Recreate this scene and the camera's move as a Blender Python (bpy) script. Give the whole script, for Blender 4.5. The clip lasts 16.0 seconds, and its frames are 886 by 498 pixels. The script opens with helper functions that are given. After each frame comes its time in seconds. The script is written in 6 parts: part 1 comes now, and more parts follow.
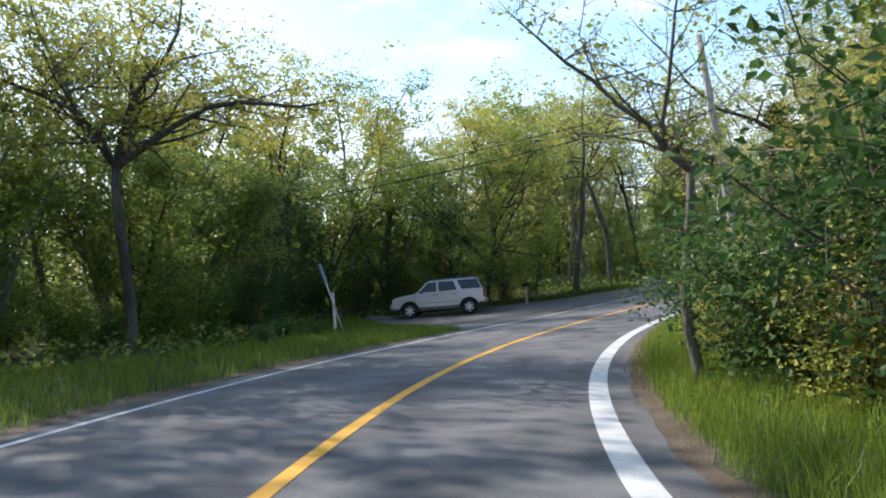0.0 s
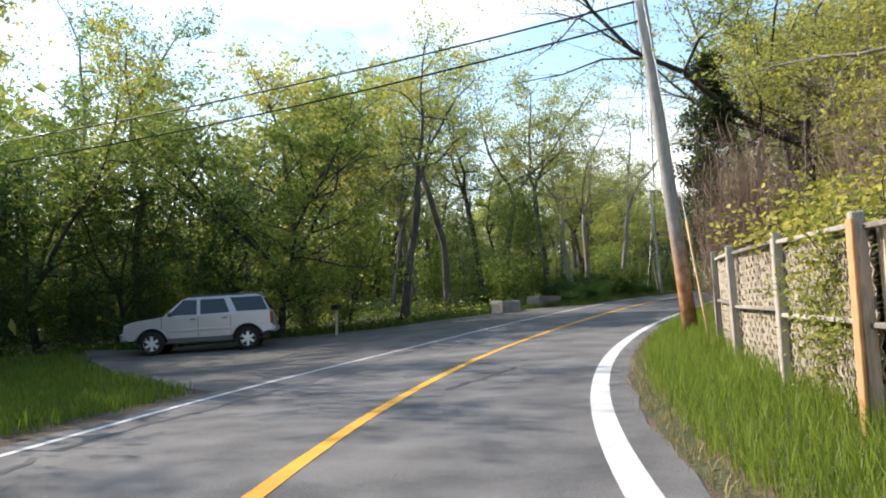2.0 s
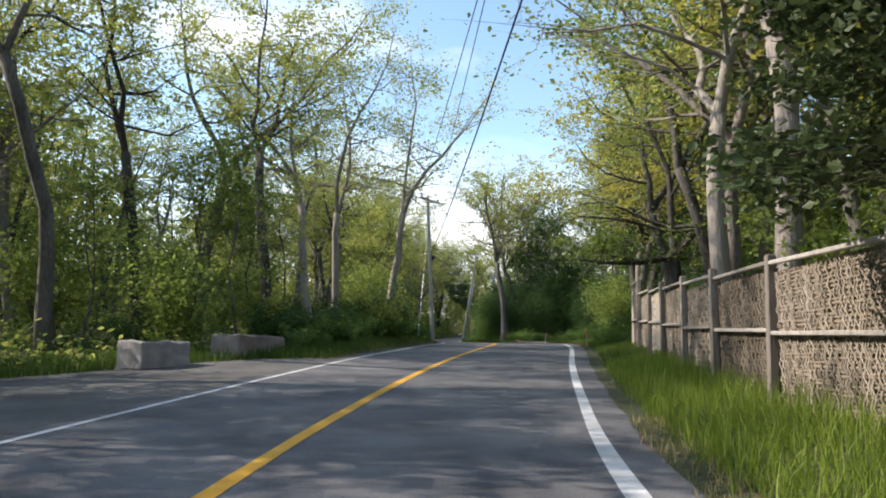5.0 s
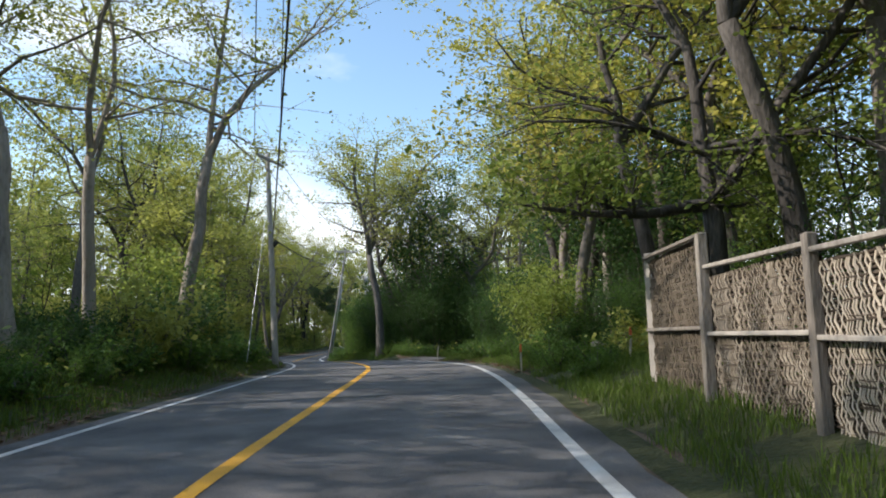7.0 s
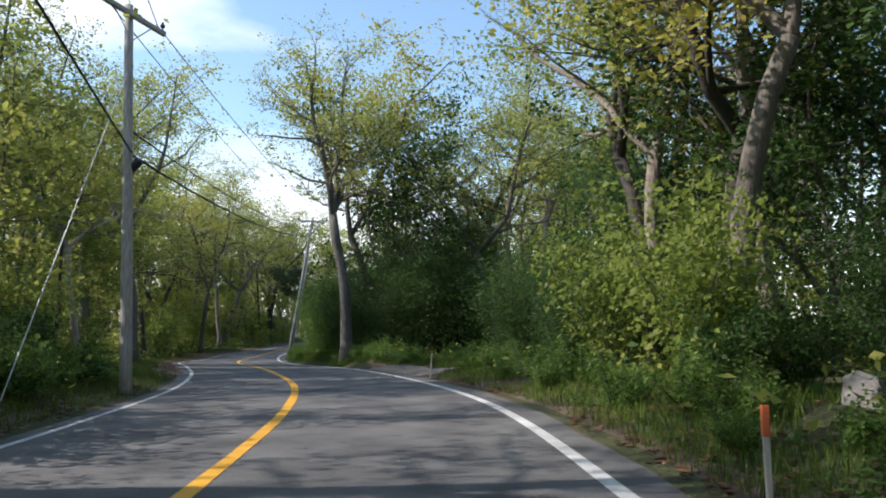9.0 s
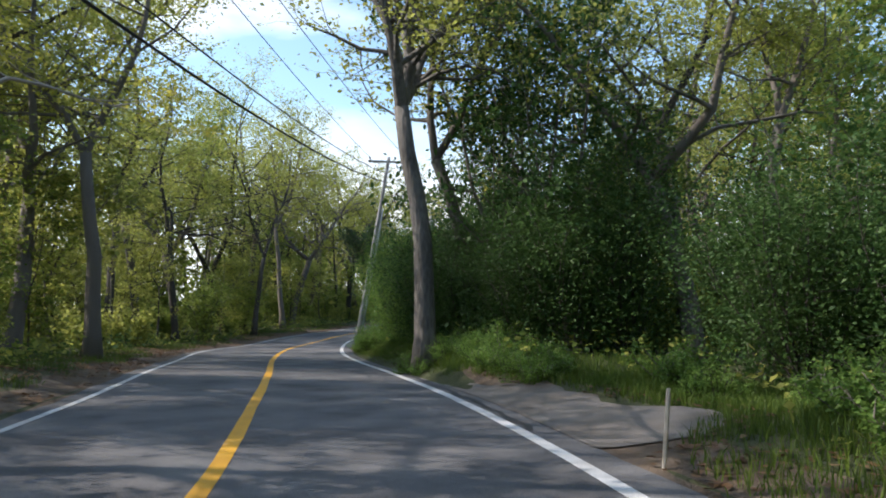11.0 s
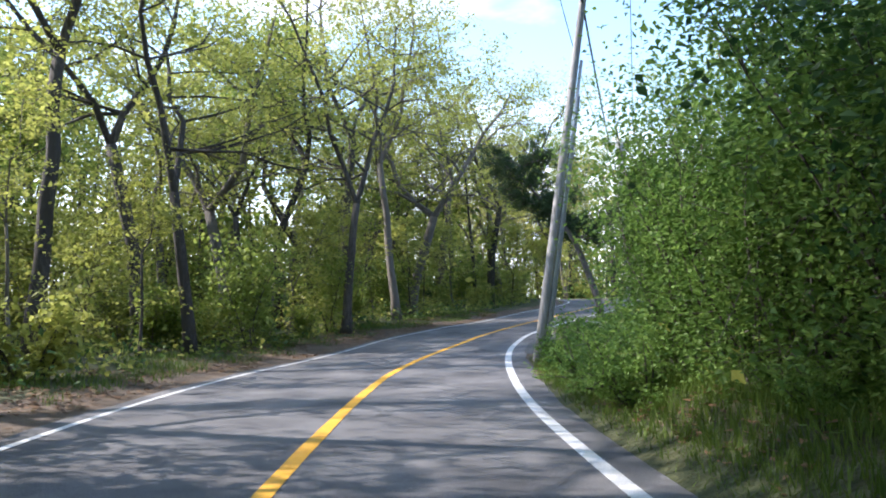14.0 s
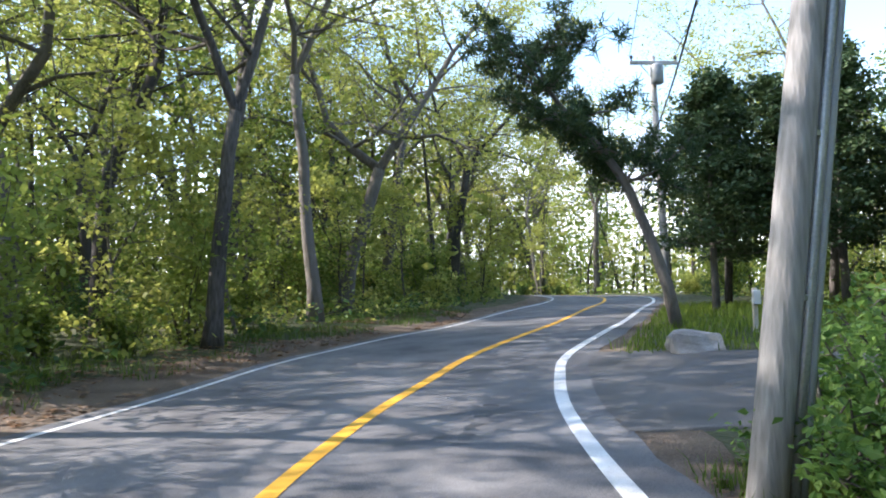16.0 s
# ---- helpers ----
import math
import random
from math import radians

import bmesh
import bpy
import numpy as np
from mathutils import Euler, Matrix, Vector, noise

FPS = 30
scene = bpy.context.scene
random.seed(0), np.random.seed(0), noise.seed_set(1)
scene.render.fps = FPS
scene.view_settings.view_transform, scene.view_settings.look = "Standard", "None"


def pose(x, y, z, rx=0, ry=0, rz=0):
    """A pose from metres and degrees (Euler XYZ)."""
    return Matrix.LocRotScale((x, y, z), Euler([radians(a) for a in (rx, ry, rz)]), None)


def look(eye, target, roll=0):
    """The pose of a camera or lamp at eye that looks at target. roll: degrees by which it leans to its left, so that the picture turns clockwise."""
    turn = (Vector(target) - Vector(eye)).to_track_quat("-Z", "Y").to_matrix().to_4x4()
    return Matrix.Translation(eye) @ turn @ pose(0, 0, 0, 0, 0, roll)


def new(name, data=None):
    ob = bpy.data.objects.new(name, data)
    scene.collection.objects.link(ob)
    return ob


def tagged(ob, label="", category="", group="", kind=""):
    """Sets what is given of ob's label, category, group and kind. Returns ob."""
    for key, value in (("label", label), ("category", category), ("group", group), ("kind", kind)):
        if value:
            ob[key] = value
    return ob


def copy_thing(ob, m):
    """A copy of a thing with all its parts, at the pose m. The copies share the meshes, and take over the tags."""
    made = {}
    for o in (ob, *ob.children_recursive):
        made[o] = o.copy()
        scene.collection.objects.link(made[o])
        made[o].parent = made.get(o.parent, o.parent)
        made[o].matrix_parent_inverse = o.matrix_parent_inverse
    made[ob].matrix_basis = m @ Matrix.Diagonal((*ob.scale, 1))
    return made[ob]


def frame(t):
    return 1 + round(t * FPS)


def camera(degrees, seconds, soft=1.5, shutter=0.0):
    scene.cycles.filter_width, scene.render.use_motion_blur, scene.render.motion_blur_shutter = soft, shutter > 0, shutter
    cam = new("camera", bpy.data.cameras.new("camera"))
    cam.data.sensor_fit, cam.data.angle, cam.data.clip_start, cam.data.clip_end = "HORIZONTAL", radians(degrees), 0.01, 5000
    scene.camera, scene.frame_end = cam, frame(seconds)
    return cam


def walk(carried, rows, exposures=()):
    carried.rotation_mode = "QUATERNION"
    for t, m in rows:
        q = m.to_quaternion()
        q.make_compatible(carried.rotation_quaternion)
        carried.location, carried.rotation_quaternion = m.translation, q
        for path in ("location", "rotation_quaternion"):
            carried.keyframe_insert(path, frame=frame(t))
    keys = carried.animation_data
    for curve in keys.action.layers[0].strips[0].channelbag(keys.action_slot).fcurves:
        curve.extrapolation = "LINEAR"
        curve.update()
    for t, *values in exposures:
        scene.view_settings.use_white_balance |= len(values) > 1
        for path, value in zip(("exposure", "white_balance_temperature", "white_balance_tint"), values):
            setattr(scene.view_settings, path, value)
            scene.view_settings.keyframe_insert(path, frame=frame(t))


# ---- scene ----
# ---------- camera ----------
cam = camera(61.5, 16.0, soft=1.9, shutter=0.0)
PATH = [
    (0.0, (0.000, 0.000, 1.080), (-0.000, 9.982, 1.683), -2.97),
    (0.5, (0.076, 3.087, 1.035), (0.645, 13.051, 1.662), -2.85),
    (1.0, (0.342, 6.123, 1.011), (1.492, 16.032, 1.713), -2.48),
    (1.5, (0.793, 9.072, 0.996), (2.585, 18.878, 1.791), -2.19),
    (2.0, (1.449, 11.990, 1.019), (3.887, 21.651, 1.873), -1.80),
    (2.5, (2.271, 14.800, 1.052), (5.325, 24.275, 2.002), -1.32),
    (3.0, (3.236, 17.515, 1.075), (6.857, 26.780, 2.105), -0.66),
    (3.5, (4.351, 20.219, 1.134), (8.456, 29.267, 2.260), 0.09),
    (4.0, (5.643, 22.935, 1.187), (10.232, 31.738, 2.389), 0.58),
    (4.5, (7.136, 25.664, 1.262), (12.194, 34.197, 2.526), 0.95),
    (5.0, (8.706, 28.245, 1.377), (14.225, 36.472, 2.742), 1.16),
    (5.5, (10.439, 30.726, 1.532), (16.407, 38.618, 2.984), 0.75),
    (6.0, (12.277, 33.137, 1.699), (18.563, 40.779, 3.139), -0.02),
    (6.5, (14.213, 35.484, 1.870), (20.790, 42.878, 3.307), -0.62),
    (7.0, (16.245, 37.779, 2.044), (23.073, 44.938, 3.501), -1.05),
    (7.5, (18.337, 40.091, 2.221), (25.259, 47.159, 3.679), -1.20),
    (8.0, (20.487, 42.429, 2.393), (27.445, 49.465, 3.832), -1.00),
    (8.5, (22.669, 44.800, 2.560), (29.642, 51.832, 3.948), -0.46),
    (9.0, (24.808, 47.137, 2.693), (31.754, 54.209, 4.014), -0.25),
    (9.5, (26.916, 49.529, 2.809), (33.743, 56.736, 4.013), -0.18),
    (10.0, (28.972, 51.986, 2.901), (35.616, 59.373, 4.033), 0.06),
    (10.5, (30.954, 54.528, 2.976), (37.346, 62.139, 4.079), 0.50),
    (11.0, (32.842, 57.180, 3.039), (38.854, 65.104, 4.071), 0.57),
    (11.5, (34.607, 59.920, 3.090), (40.180, 68.167, 4.053), 0.41),
    (12.0, (36.224, 62.775, 3.133), (41.330, 71.325, 4.036), 0.28),
    (12.5, (37.654, 65.695, 3.194), (42.365, 74.473, 4.059), 0.02),
    (13.0, (38.985, 68.479, 3.216), (43.566, 77.335, 3.982), -0.56),
    (13.5, (40.280, 71.208, 3.212), (44.834, 80.078, 3.981), -0.97),
    (14.0, (41.574, 73.910, 3.193), (46.149, 82.765, 4.006), -0.92),
    (14.5, (42.865, 76.560, 3.183), (47.530, 85.365, 4.025), -1.21),
    (15.0, (44.168, 79.191, 3.178), (48.918, 87.952, 3.998), -1.35),
    (15.5, (45.436, 81.661, 3.167), (50.334, 90.344, 3.948), -0.89),
    (16.0, (46.836, 84.161, 3.149), (52.016, 92.679, 3.933), -0.56),
]
walk(cam, [(t, look(eye, target, roll)) for t, eye, target, roll in PATH], exposures=[(0, 0.72, 6450, 13), (1.5, 0.90, 6750, 13), (3.5, 0.85, 7100, 13), (5, 0.70, 6700, 15), (7.5, 0.48, 6550, 13), (8.5, 0.52, 6550, 14), (11, 0.70, 6550, 15), (12.5, 1.0, 6300, 17), (14, 1.42, 6200, 18), (16, 1.68, 6350, 17)])

# ---------- daylight ----------
SUN_VEC = Vector((-0.60, 0.50, 0.58)).normalized()
sun = new("sun", bpy.data.lights.new("sun", "SUN"))
sun.data.energy, sun.data.angle, sun.data.color = 4.0, radians(0.6), (1.0, 0.93, 0.82)
sun.matrix_world = look(SUN_VEC * 80, (0, 0, 0))
world = bpy.data.worlds.new("sky")
scene.world = world
world.use_nodes = True
wn, wl = world.node_tree.nodes, world.node_tree.links
wn.clear()
w_out, w_bg = wn.new("ShaderNodeOutputWorld"), wn.new("ShaderNodeBackground")
w_sky = wn.new("ShaderNodeTexSky")
w_sky.sky_type, w_sky.sun_disc = "NISHITA", False
w_sky.sun_elevation, w_sky.sun_rotation = math.asin(SUN_VEC.z), math.atan2(SUN_VEC.x, SUN_VEC.y)
w_sky.dust_density, w_sky.air_density = 0.6, 1.0
w_co, w_map = wn.new("ShaderNodeTexCoord"), wn.new("ShaderNodeMapping")
w_map.inputs["Scale"].default_value = (1.0, 1.0, 2.6)
w_map.inputs["Location"].default_value = (0.35, 0.1, 0.2)
w_noise, w_ramp, w_mix = wn.new("ShaderNodeTexNoise"), wn.new("ShaderNodeValToRGB"), wn.new("ShaderNodeMix")
w_noise.inputs["Scale"].default_value, w_noise.inputs["Detail"].default_value = 2.3, 7.0
w_ramp.color_ramp.elements[0].position, w_ramp.color_ramp.elements[1].position = 0.55, 0.78
w_mix.data_type = "RGBA"
w_mix.inputs["B"].default_value = (7.7, 7.9, 8.1, 1)
wl.new(w_co.outputs["Generated"], w_map.inputs["Vector"])
wl.new(w_map.outputs["Vector"], w_noise.inputs["Vector"])
wl.new(w_noise.outputs["Fac"], w_ramp.inputs["Fac"])
w_sep, w_low, w_wob, w_max = wn.new("ShaderNodeSeparateXYZ"), wn.new("ShaderNodeMapRange"), wn.new("ShaderNodeMath"), wn.new("ShaderNodeMath")
w_wob.operation, w_wob.inputs[1].default_value = "MULTIPLY_ADD", -0.42
w_low.inputs["From Min"].default_value, w_low.inputs["From Max"].default_value = 0.07, -0.10
w_low.inputs["To Max"].default_value = 0.85
w_max.operation = "MAXIMUM"
wl.new(w_co.outputs["Generated"], w_sep.inputs[0])
wl.new(w_noise.outputs["Fac"], w_wob.inputs[0])
wl.new(w_sep.outputs["Z"], w_wob.inputs[2])
wl.new(w_wob.outputs[0], w_low.inputs["Value"])
wl.new(w_low.outputs["Result"], w_max.inputs[0])
wl.new(w_ramp.outputs["Color"], w_max.inputs[1])
wl.new(w_max.outputs[0], w_mix.inputs["Factor"])
w_tint = wn.new("ShaderNodeMix")
w_tint.data_type, w_tint.blend_type = "RGBA", "MULTIPLY"
w_tint.inputs["Factor"].default_value = 1.0
w_tint.inputs["B"].default_value = (1.22, 1.36, 1.32, 1)
wl.new(w_sky.outputs["Color"], w_tint.inputs["A"])
wl.new(w_tint.outputs["Result"], w_mix.inputs["A"])
wl.new(w_mix.outputs["Result"], w_bg.inputs["Color"])
wl.new(w_bg.outputs["Background"], w_out.inputs["Surface"])
w_bg.inputs["Strength"].default_value = 0.15


# ---------- materials ----------
def material(name, low, high, scale=4.0, fine=60.0, rough=0.8, bump=0.3, metal=0.0, stretch=(1, 1, 1), random=0.0, space="Object", depth=0.02):
    """Two tones mixed by a coarse and a fine noise, with relief of the fine one."""
    m = bpy.data.materials.new(name)
    m.use_nodes = True
    n, l = m.node_tree.nodes, m.node_tree.links
    b = n["Principled BSDF"]
    b.inputs["Roughness"].default_value, b.inputs["Metallic"].default_value = rough, metal
    co, mp = n.new("ShaderNodeTexCoord"), n.new("ShaderNodeMapping")
    mp.inputs["Scale"].default_value = stretch
    l.new(co.outputs[space], mp.inputs["Vector"])
    a, f = n.new("ShaderNodeTexNoise"), n.new("ShaderNodeTexNoise")
    a.inputs["Scale"].default_value, a.inputs["Detail"].default_value = scale, 4
    f.inputs["Scale"].default_value, f.inputs["Detail"].default_value = fine, 3
    l.new(mp.outputs["Vector"], a.inputs["Vector"])
    l.new(mp.outputs["Vector"], f.inputs["Vector"])
    add = n.new("ShaderNodeMath")
    add.operation, add.inputs[1].default_value = "MULTIPLY_ADD", 0.55
    l.new(a.outputs["Fac"], add.inputs[0])
    half = n.new("ShaderNodeMath")
    half.operation, half.inputs[1].default_value = "MULTIPLY", 0.45
    l.new(f.outputs["Fac"], half.inputs[0])
    l.new(half.outputs[0], add.inputs[2])
    fac = add.outputs[0]
    if random:
        info = n.new("ShaderNodeObjectInfo")
        r = n.new("ShaderNodeMath")
        r.operation, r.inputs[1].default_value = "MULTIPLY_ADD", random
        l.new(info.outputs["Random"], r.inputs[0])
        l.new(fac, r.inputs[2])
        sub = n.new("ShaderNodeMath")
        sub.operation, sub.inputs[1].default_value = "SUBTRACT", random / 2
        l.new(r.outputs[0], sub.inputs[0])
        fac = sub.outputs[0]
    ramp = n.new("ShaderNodeValToRGB")
    ramp.color_ramp.elements[0].position, ramp.color_ramp.elements[1].position = 0.36, 0.64
    ramp.color_ramp.elements[0].color, ramp.color_ramp.elements[1].color = (*low, 1), (*high, 1)
    l.new(fac, ramp.inputs["Fac"])
    l.new(ramp.outputs["Color"], b.inputs["Base Color"])
    if bump:
        bn = n.new("ShaderNodeBump")
        bn.inputs["Strength"].default_value, bn.inputs["Distance"].default_value = bump, depth
        l.new(f.outputs["Fac"], bn.inputs["Height"])
        l.new(bn.outputs["Normal"], b.inputs["Normal"])
    return m


def leaf_material(name, low, high, glow=0.45, rough=0.55):
    """Leaves: each one its own green, with light passing through."""
    m = bpy.data.materials.new(name)
    m.use_nodes = True
    n, l = m.node_tree.nodes, m.node_tree.links
    b, out = n["Principled BSDF"], n["Material Output"]
    b.inputs["Roughness"].default_value = rough
    b.inputs["Specular IOR Level"].default_value = 0.3
    geo, info = n.new("ShaderNodeNewGeometry"), n.new("ShaderNodeObjectInfo")
    add = n.new("ShaderNodeMath")
    add.operation, add.inputs[1].default_value = "MULTIPLY_ADD", 0.6
    l.new(geo.outputs["Random Per Island"], add.inputs[0])
    sc = n.new("ShaderNodeMath")
    sc.operation, sc.inputs[1].default_value = "MULTIPLY", 0.4
    l.new(info.outputs["Random"], sc.inputs[0])
    l.new(sc.outputs[0], add.inputs[2])
    ramp = n.new("ShaderNodeValToRGB")
    ramp.color_ramp.elements[0].position, ramp.color_ramp.elements[1].position = 0.1, 0.9
    ramp.color_ramp.elements[0].color, ramp.color_ramp.elements[1].color = (*low, 1), (*high, 1)
    l.new(add.outputs[0], ramp.inputs["Fac"])
    l.new(ramp.outputs["Color"], b.inputs["Base Color"])
    tr, mix = n.new("ShaderNodeBsdfTranslucent"), n.new("ShaderNodeMixShader")
    mix.inputs["Fac"].default_value = glow
    l.new(ramp.outputs["Color"], tr.inputs["Color"])
    l.new(b.outputs["BSDF"], mix.inputs[1])
    l.new(tr.outputs["BSDF"], mix.inputs[2])
    l.new(mix.outputs["Shader"], out.inputs["Surface"])
    return m


def plain(name, colour, rough=0.5, metal=0.0):
    return material(name, [c * 0.85 for c in colour], colour, 3, 40, rough, 0.05, metal)


ASPHALT = material("asphalt", (0.062, 0.062, 0.068), (0.205, 0.20, 0.202), 1.1, 90, 0.9, 0.7, stretch=(1, 1, 1))
OLD_ASPHALT = material("old_asphalt", (0.07, 0.067, 0.064), (0.16, 0.152, 0.147), 0.8, 120, 0.95, 0.6)
TAR = material("tar_seal", (0.03, 0.03, 0.032), (0.055, 0.055, 0.06), 3, 90, 0.6, 0.2)
GRAVEL = material("gravel", (0.16, 0.14, 0.125), (0.32, 0.29, 0.27), 1.2, 90, 0.95, 1.0, depth=0.04)
DIRT = material("roadside_dirt", (0.07, 0.046, 0.03), (0.19, 0.14, 0.10), 1.5, 45, 0.95, 0.9, depth=0.04)
WHITE_PAINT = material("white_road_paint", (0.42, 0.42, 0.42), (0.76, 0.76, 0.76), 2.5, 90, 0.7, 0.3)
YELLOW_PAINT = material("yellow_road_paint", (0.62, 0.30, 0.02), (0.85, 0.44, 0.03), 2.5, 120, 0.7, 0.3)
SOIL = material("forest_floor", (0.03, 0.042, 0.012), (0.075, 0.075, 0.03), 0.5, 14, 0.95, 1.0, depth=0.06)
GRASS = leaf_material("grass", (0.08, 0.14, 0.018), (0.27, 0.36, 0.05), 0.45)
# the same grass darkened, with the verges' shade put into its colour
SHADED_GRASS = leaf_material("shaded_grass", (0.04, 0.085, 0.014), (0.15, 0.22, 0.035), 0.4)
DRY_GRASS = leaf_material("dry_grass", (0.30, 0.24, 0.10), (0.48, 0.40, 0.20), 0.3)
LITTER = leaf_material("leaf_litter", (0.09, 0.045, 0.02), (0.26, 0.15, 0.08), 0.1)
BARK = material("bark", (0.048, 0.042, 0.037), (0.155, 0.138, 0.122), 2.5, 22, 0.9, 1.0, stretch=(1, 1, 0.25), random=0.5, depth=0.03)
PALE_BARK = material("pale_bark", (0.12, 0.10, 0.085), (0.34, 0.30, 0.26), 2.0, 18, 0.9, 1.0, stretch=(1, 1, 0.3), random=0.4, depth=0.03)
VINE_WOOD = material("vine_wood", (0.13, 0.085, 0.062), (0.42, 0.31, 0.24), 3, 30, 0.9, 0.5, random=0.3)
LEAF_SPRING = leaf_material("spring_leaves", (0.23, 0.262, 0.05), (0.48, 0.495, 0.135), 0.58)
LEAF_YELLOW = leaf_material("yellow_spring_leaves", (0.31, 0.31, 0.045), (0.58, 0.525, 0.13), 0.58)
LEAF_GREEN = leaf_material("green_leaves", (0.115, 0.18, 0.03), (0.31, 0.375, 0.088), 0.55)
LEAF_DARK = leaf_material("dark_green_leaves", (0.030, 0.078, 0.020), (0.105, 0.19, 0.055), 0.42)
LEAF_FRESH = leaf_material("fresh_green_leaves", (0.070, 0.150, 0.028), (0.22, 0.345, 0.08), 0.5)
NEEDLE = leaf_material("pine_needles", (0.035, 0.07, 0.03), (0.10, 0.15, 0.06), 0.25)
CEDAR = leaf_material("cedar_sprays", (0.028, 0.052, 0.022), (0.08, 0.11, 0.04), 0.25)
DEAD_LEAF = leaf_material("withered_leaves", (0.13, 0.075, 0.05), (0.34, 0.22, 0.15), 0.3)

# ---------- the road's line: x, y, z of the yellow line, cross slope, width to the left and to the right white line ----------
ROAD = [
(-2.05, -33.97, -0.09, -0.020, 3.02, 2.40),
    (-1.72, -16.97, -0.09, -0.020, 3.02, 2.40),
    (-1.38, 0.03, -0.07, -0.034, 3.02, 2.40),
    (-1.09, 6.15, -0.15, -0.027, 2.97, 2.41),
    (-0.02, 12.25, -0.16, -0.017, 2.91, 2.44),
    (1.80, 18.15, -0.12, -0.001, 2.83, 2.49),
    (4.24, 23.82, -0.04, 0.016, 3.00, 2.64),
    (7.26, 29.21, 0.14, 0.024, 2.92, 2.81),
    (10.95, 34.13, 0.48, 0.008, 2.57, 2.81),
    (14.92, 38.76, 0.85, -0.007, 2.25, 2.89),
    (18.97, 43.22, 1.18, -0.007, 2.21, 2.94),
    (23.05, 47.60, 1.45, 0.004, 2.30, 3.02),
    (27.04, 51.99, 1.66, 0.007, 2.44, 3.07),
    (30.81, 56.53, 1.79, 0.016, 2.61, 3.07),
    (34.15, 61.38, 1.89, 0.013, 2.51, 2.88),
    (36.89, 66.61, 1.99, 0.007, 2.32, 2.78),
    (39.52, 72.00, 2.02, -0.006, 2.46, 2.62),
    (42.07, 77.45, 1.99, -0.010, 2.57, 2.51),
    (44.80, 82.85, 1.97, -0.003, 2.95, 2.35),
    (47.25, 87.10, 2.00, 0.015, 3.10, 2.25),
    (49.70, 90.45, 2.08, 0.030, 3.05, 1.97),
    (51.70, 92.50, 2.23, 0.030, 3.10, 1.65),
    (53.25, 93.95, 2.38, 0.020, 3.00, 1.52),
    (55.80, 95.90, 2.60, 0.020, 2.80, 1.52),
    (58.60, 98.20, 2.77, 0.030, 2.60, 1.62),
    (64.60, 103.80, 3.06, 0.010, 2.60, 1.90),
    (70.70, 109.40, 3.34, 0.000, 2.60, 2.20),
    (74.80, 114.00, 3.62, 0.000, 2.60, 2.40),
    (76.50, 118.70, 3.80, 0.000, 2.70, 2.60),
    (74.00, 125.00, 3.90, 0.000, 2.70, 2.70),
    (68.00, 133.00, 3.95, 0.000, 2.70, 2.70),
    (60.00, 142.00, 4.00, 0.000, 2.70, 2.70),
]
ctrl = np.array(ROAD)
# Catmull-Rom curve through the control rows, about every half metre
_pts = []
for i in range(len(ctrl) - 1):
    p0, p1, p2, p3 = ctrl[max(i - 1, 0)], ctrl[i], ctrl[i + 1], ctrl[min(i + 2, len(ctrl) - 1)]
    steps = max(2, int(np.hypot(*(p2 - p1)[:2]) / 0.5))
    for k in range(steps):
        u = k / steps
        _pts.append(0.5 * (2 * p1 + (p2 - p0) * u + (2 * p0 - 5 * p1 + 4 * p2 - p3) * u * u + (3 * p1 - p0 - 3 * p2 + p3) * u**3))
LINE = np.array(_pts)
TAN = np.gradient(LINE[:, :2], axis=0)
TAN /= np.linalg.norm(TAN, axis=1)[:, None]
SIDE = np.stack([TAN[:, 1], -TAN[:, 0]], 1)  # to the right
ALONG = np.r_[0, np.cumsum(np.hypot(*np.diff(LINE[:, :2], axis=0).T))]
ALONG -= ALONG[np.argmin(np.hypot(LINE[:, 0] + 1.38, LINE[:, 1]))]
PAVED_L, PAVED_R = 0.28, 0.42


def hills(x, y):
    """Low swells of the forest floor."""
    return 0.16 * np.sin(0.31 * x + 0.7) * np.cos(0.27 * y) + 0.09 * np.sin(0.83 * x - 0.5 * y) + 0.06 * np.sin(1.7 * y + 0.9 * x)


def road_at(x, y):
    """Station index and signed distance from the yellow line (right positive)."""
    x, y = np.atleast_1d(np.asarray(x, float)), np.atleast_1d(np.asarray(y, float))
    best = np.full(x.shape, 1e18)
    idx = np.zeros(x.shape, int)
    for a in range(0, x.size, 4000):
        d = (x[a : a + 4000, None] - LINE[None, :, 0]) ** 2 + (y[a : a + 4000, None] - LINE[None, :, 1]) ** 2
        idx[a : a + 4000] = d.argmin(1)
    off = (x - LINE[idx, 0]) * SIDE[idx, 0] + (y - LINE[idx, 1]) * SIDE[idx, 1]
    far = np.hypot(x - LINE[idx, 0], y - LINE[idx, 1]) * np.sign(off + 1e-9)
    return idx, far


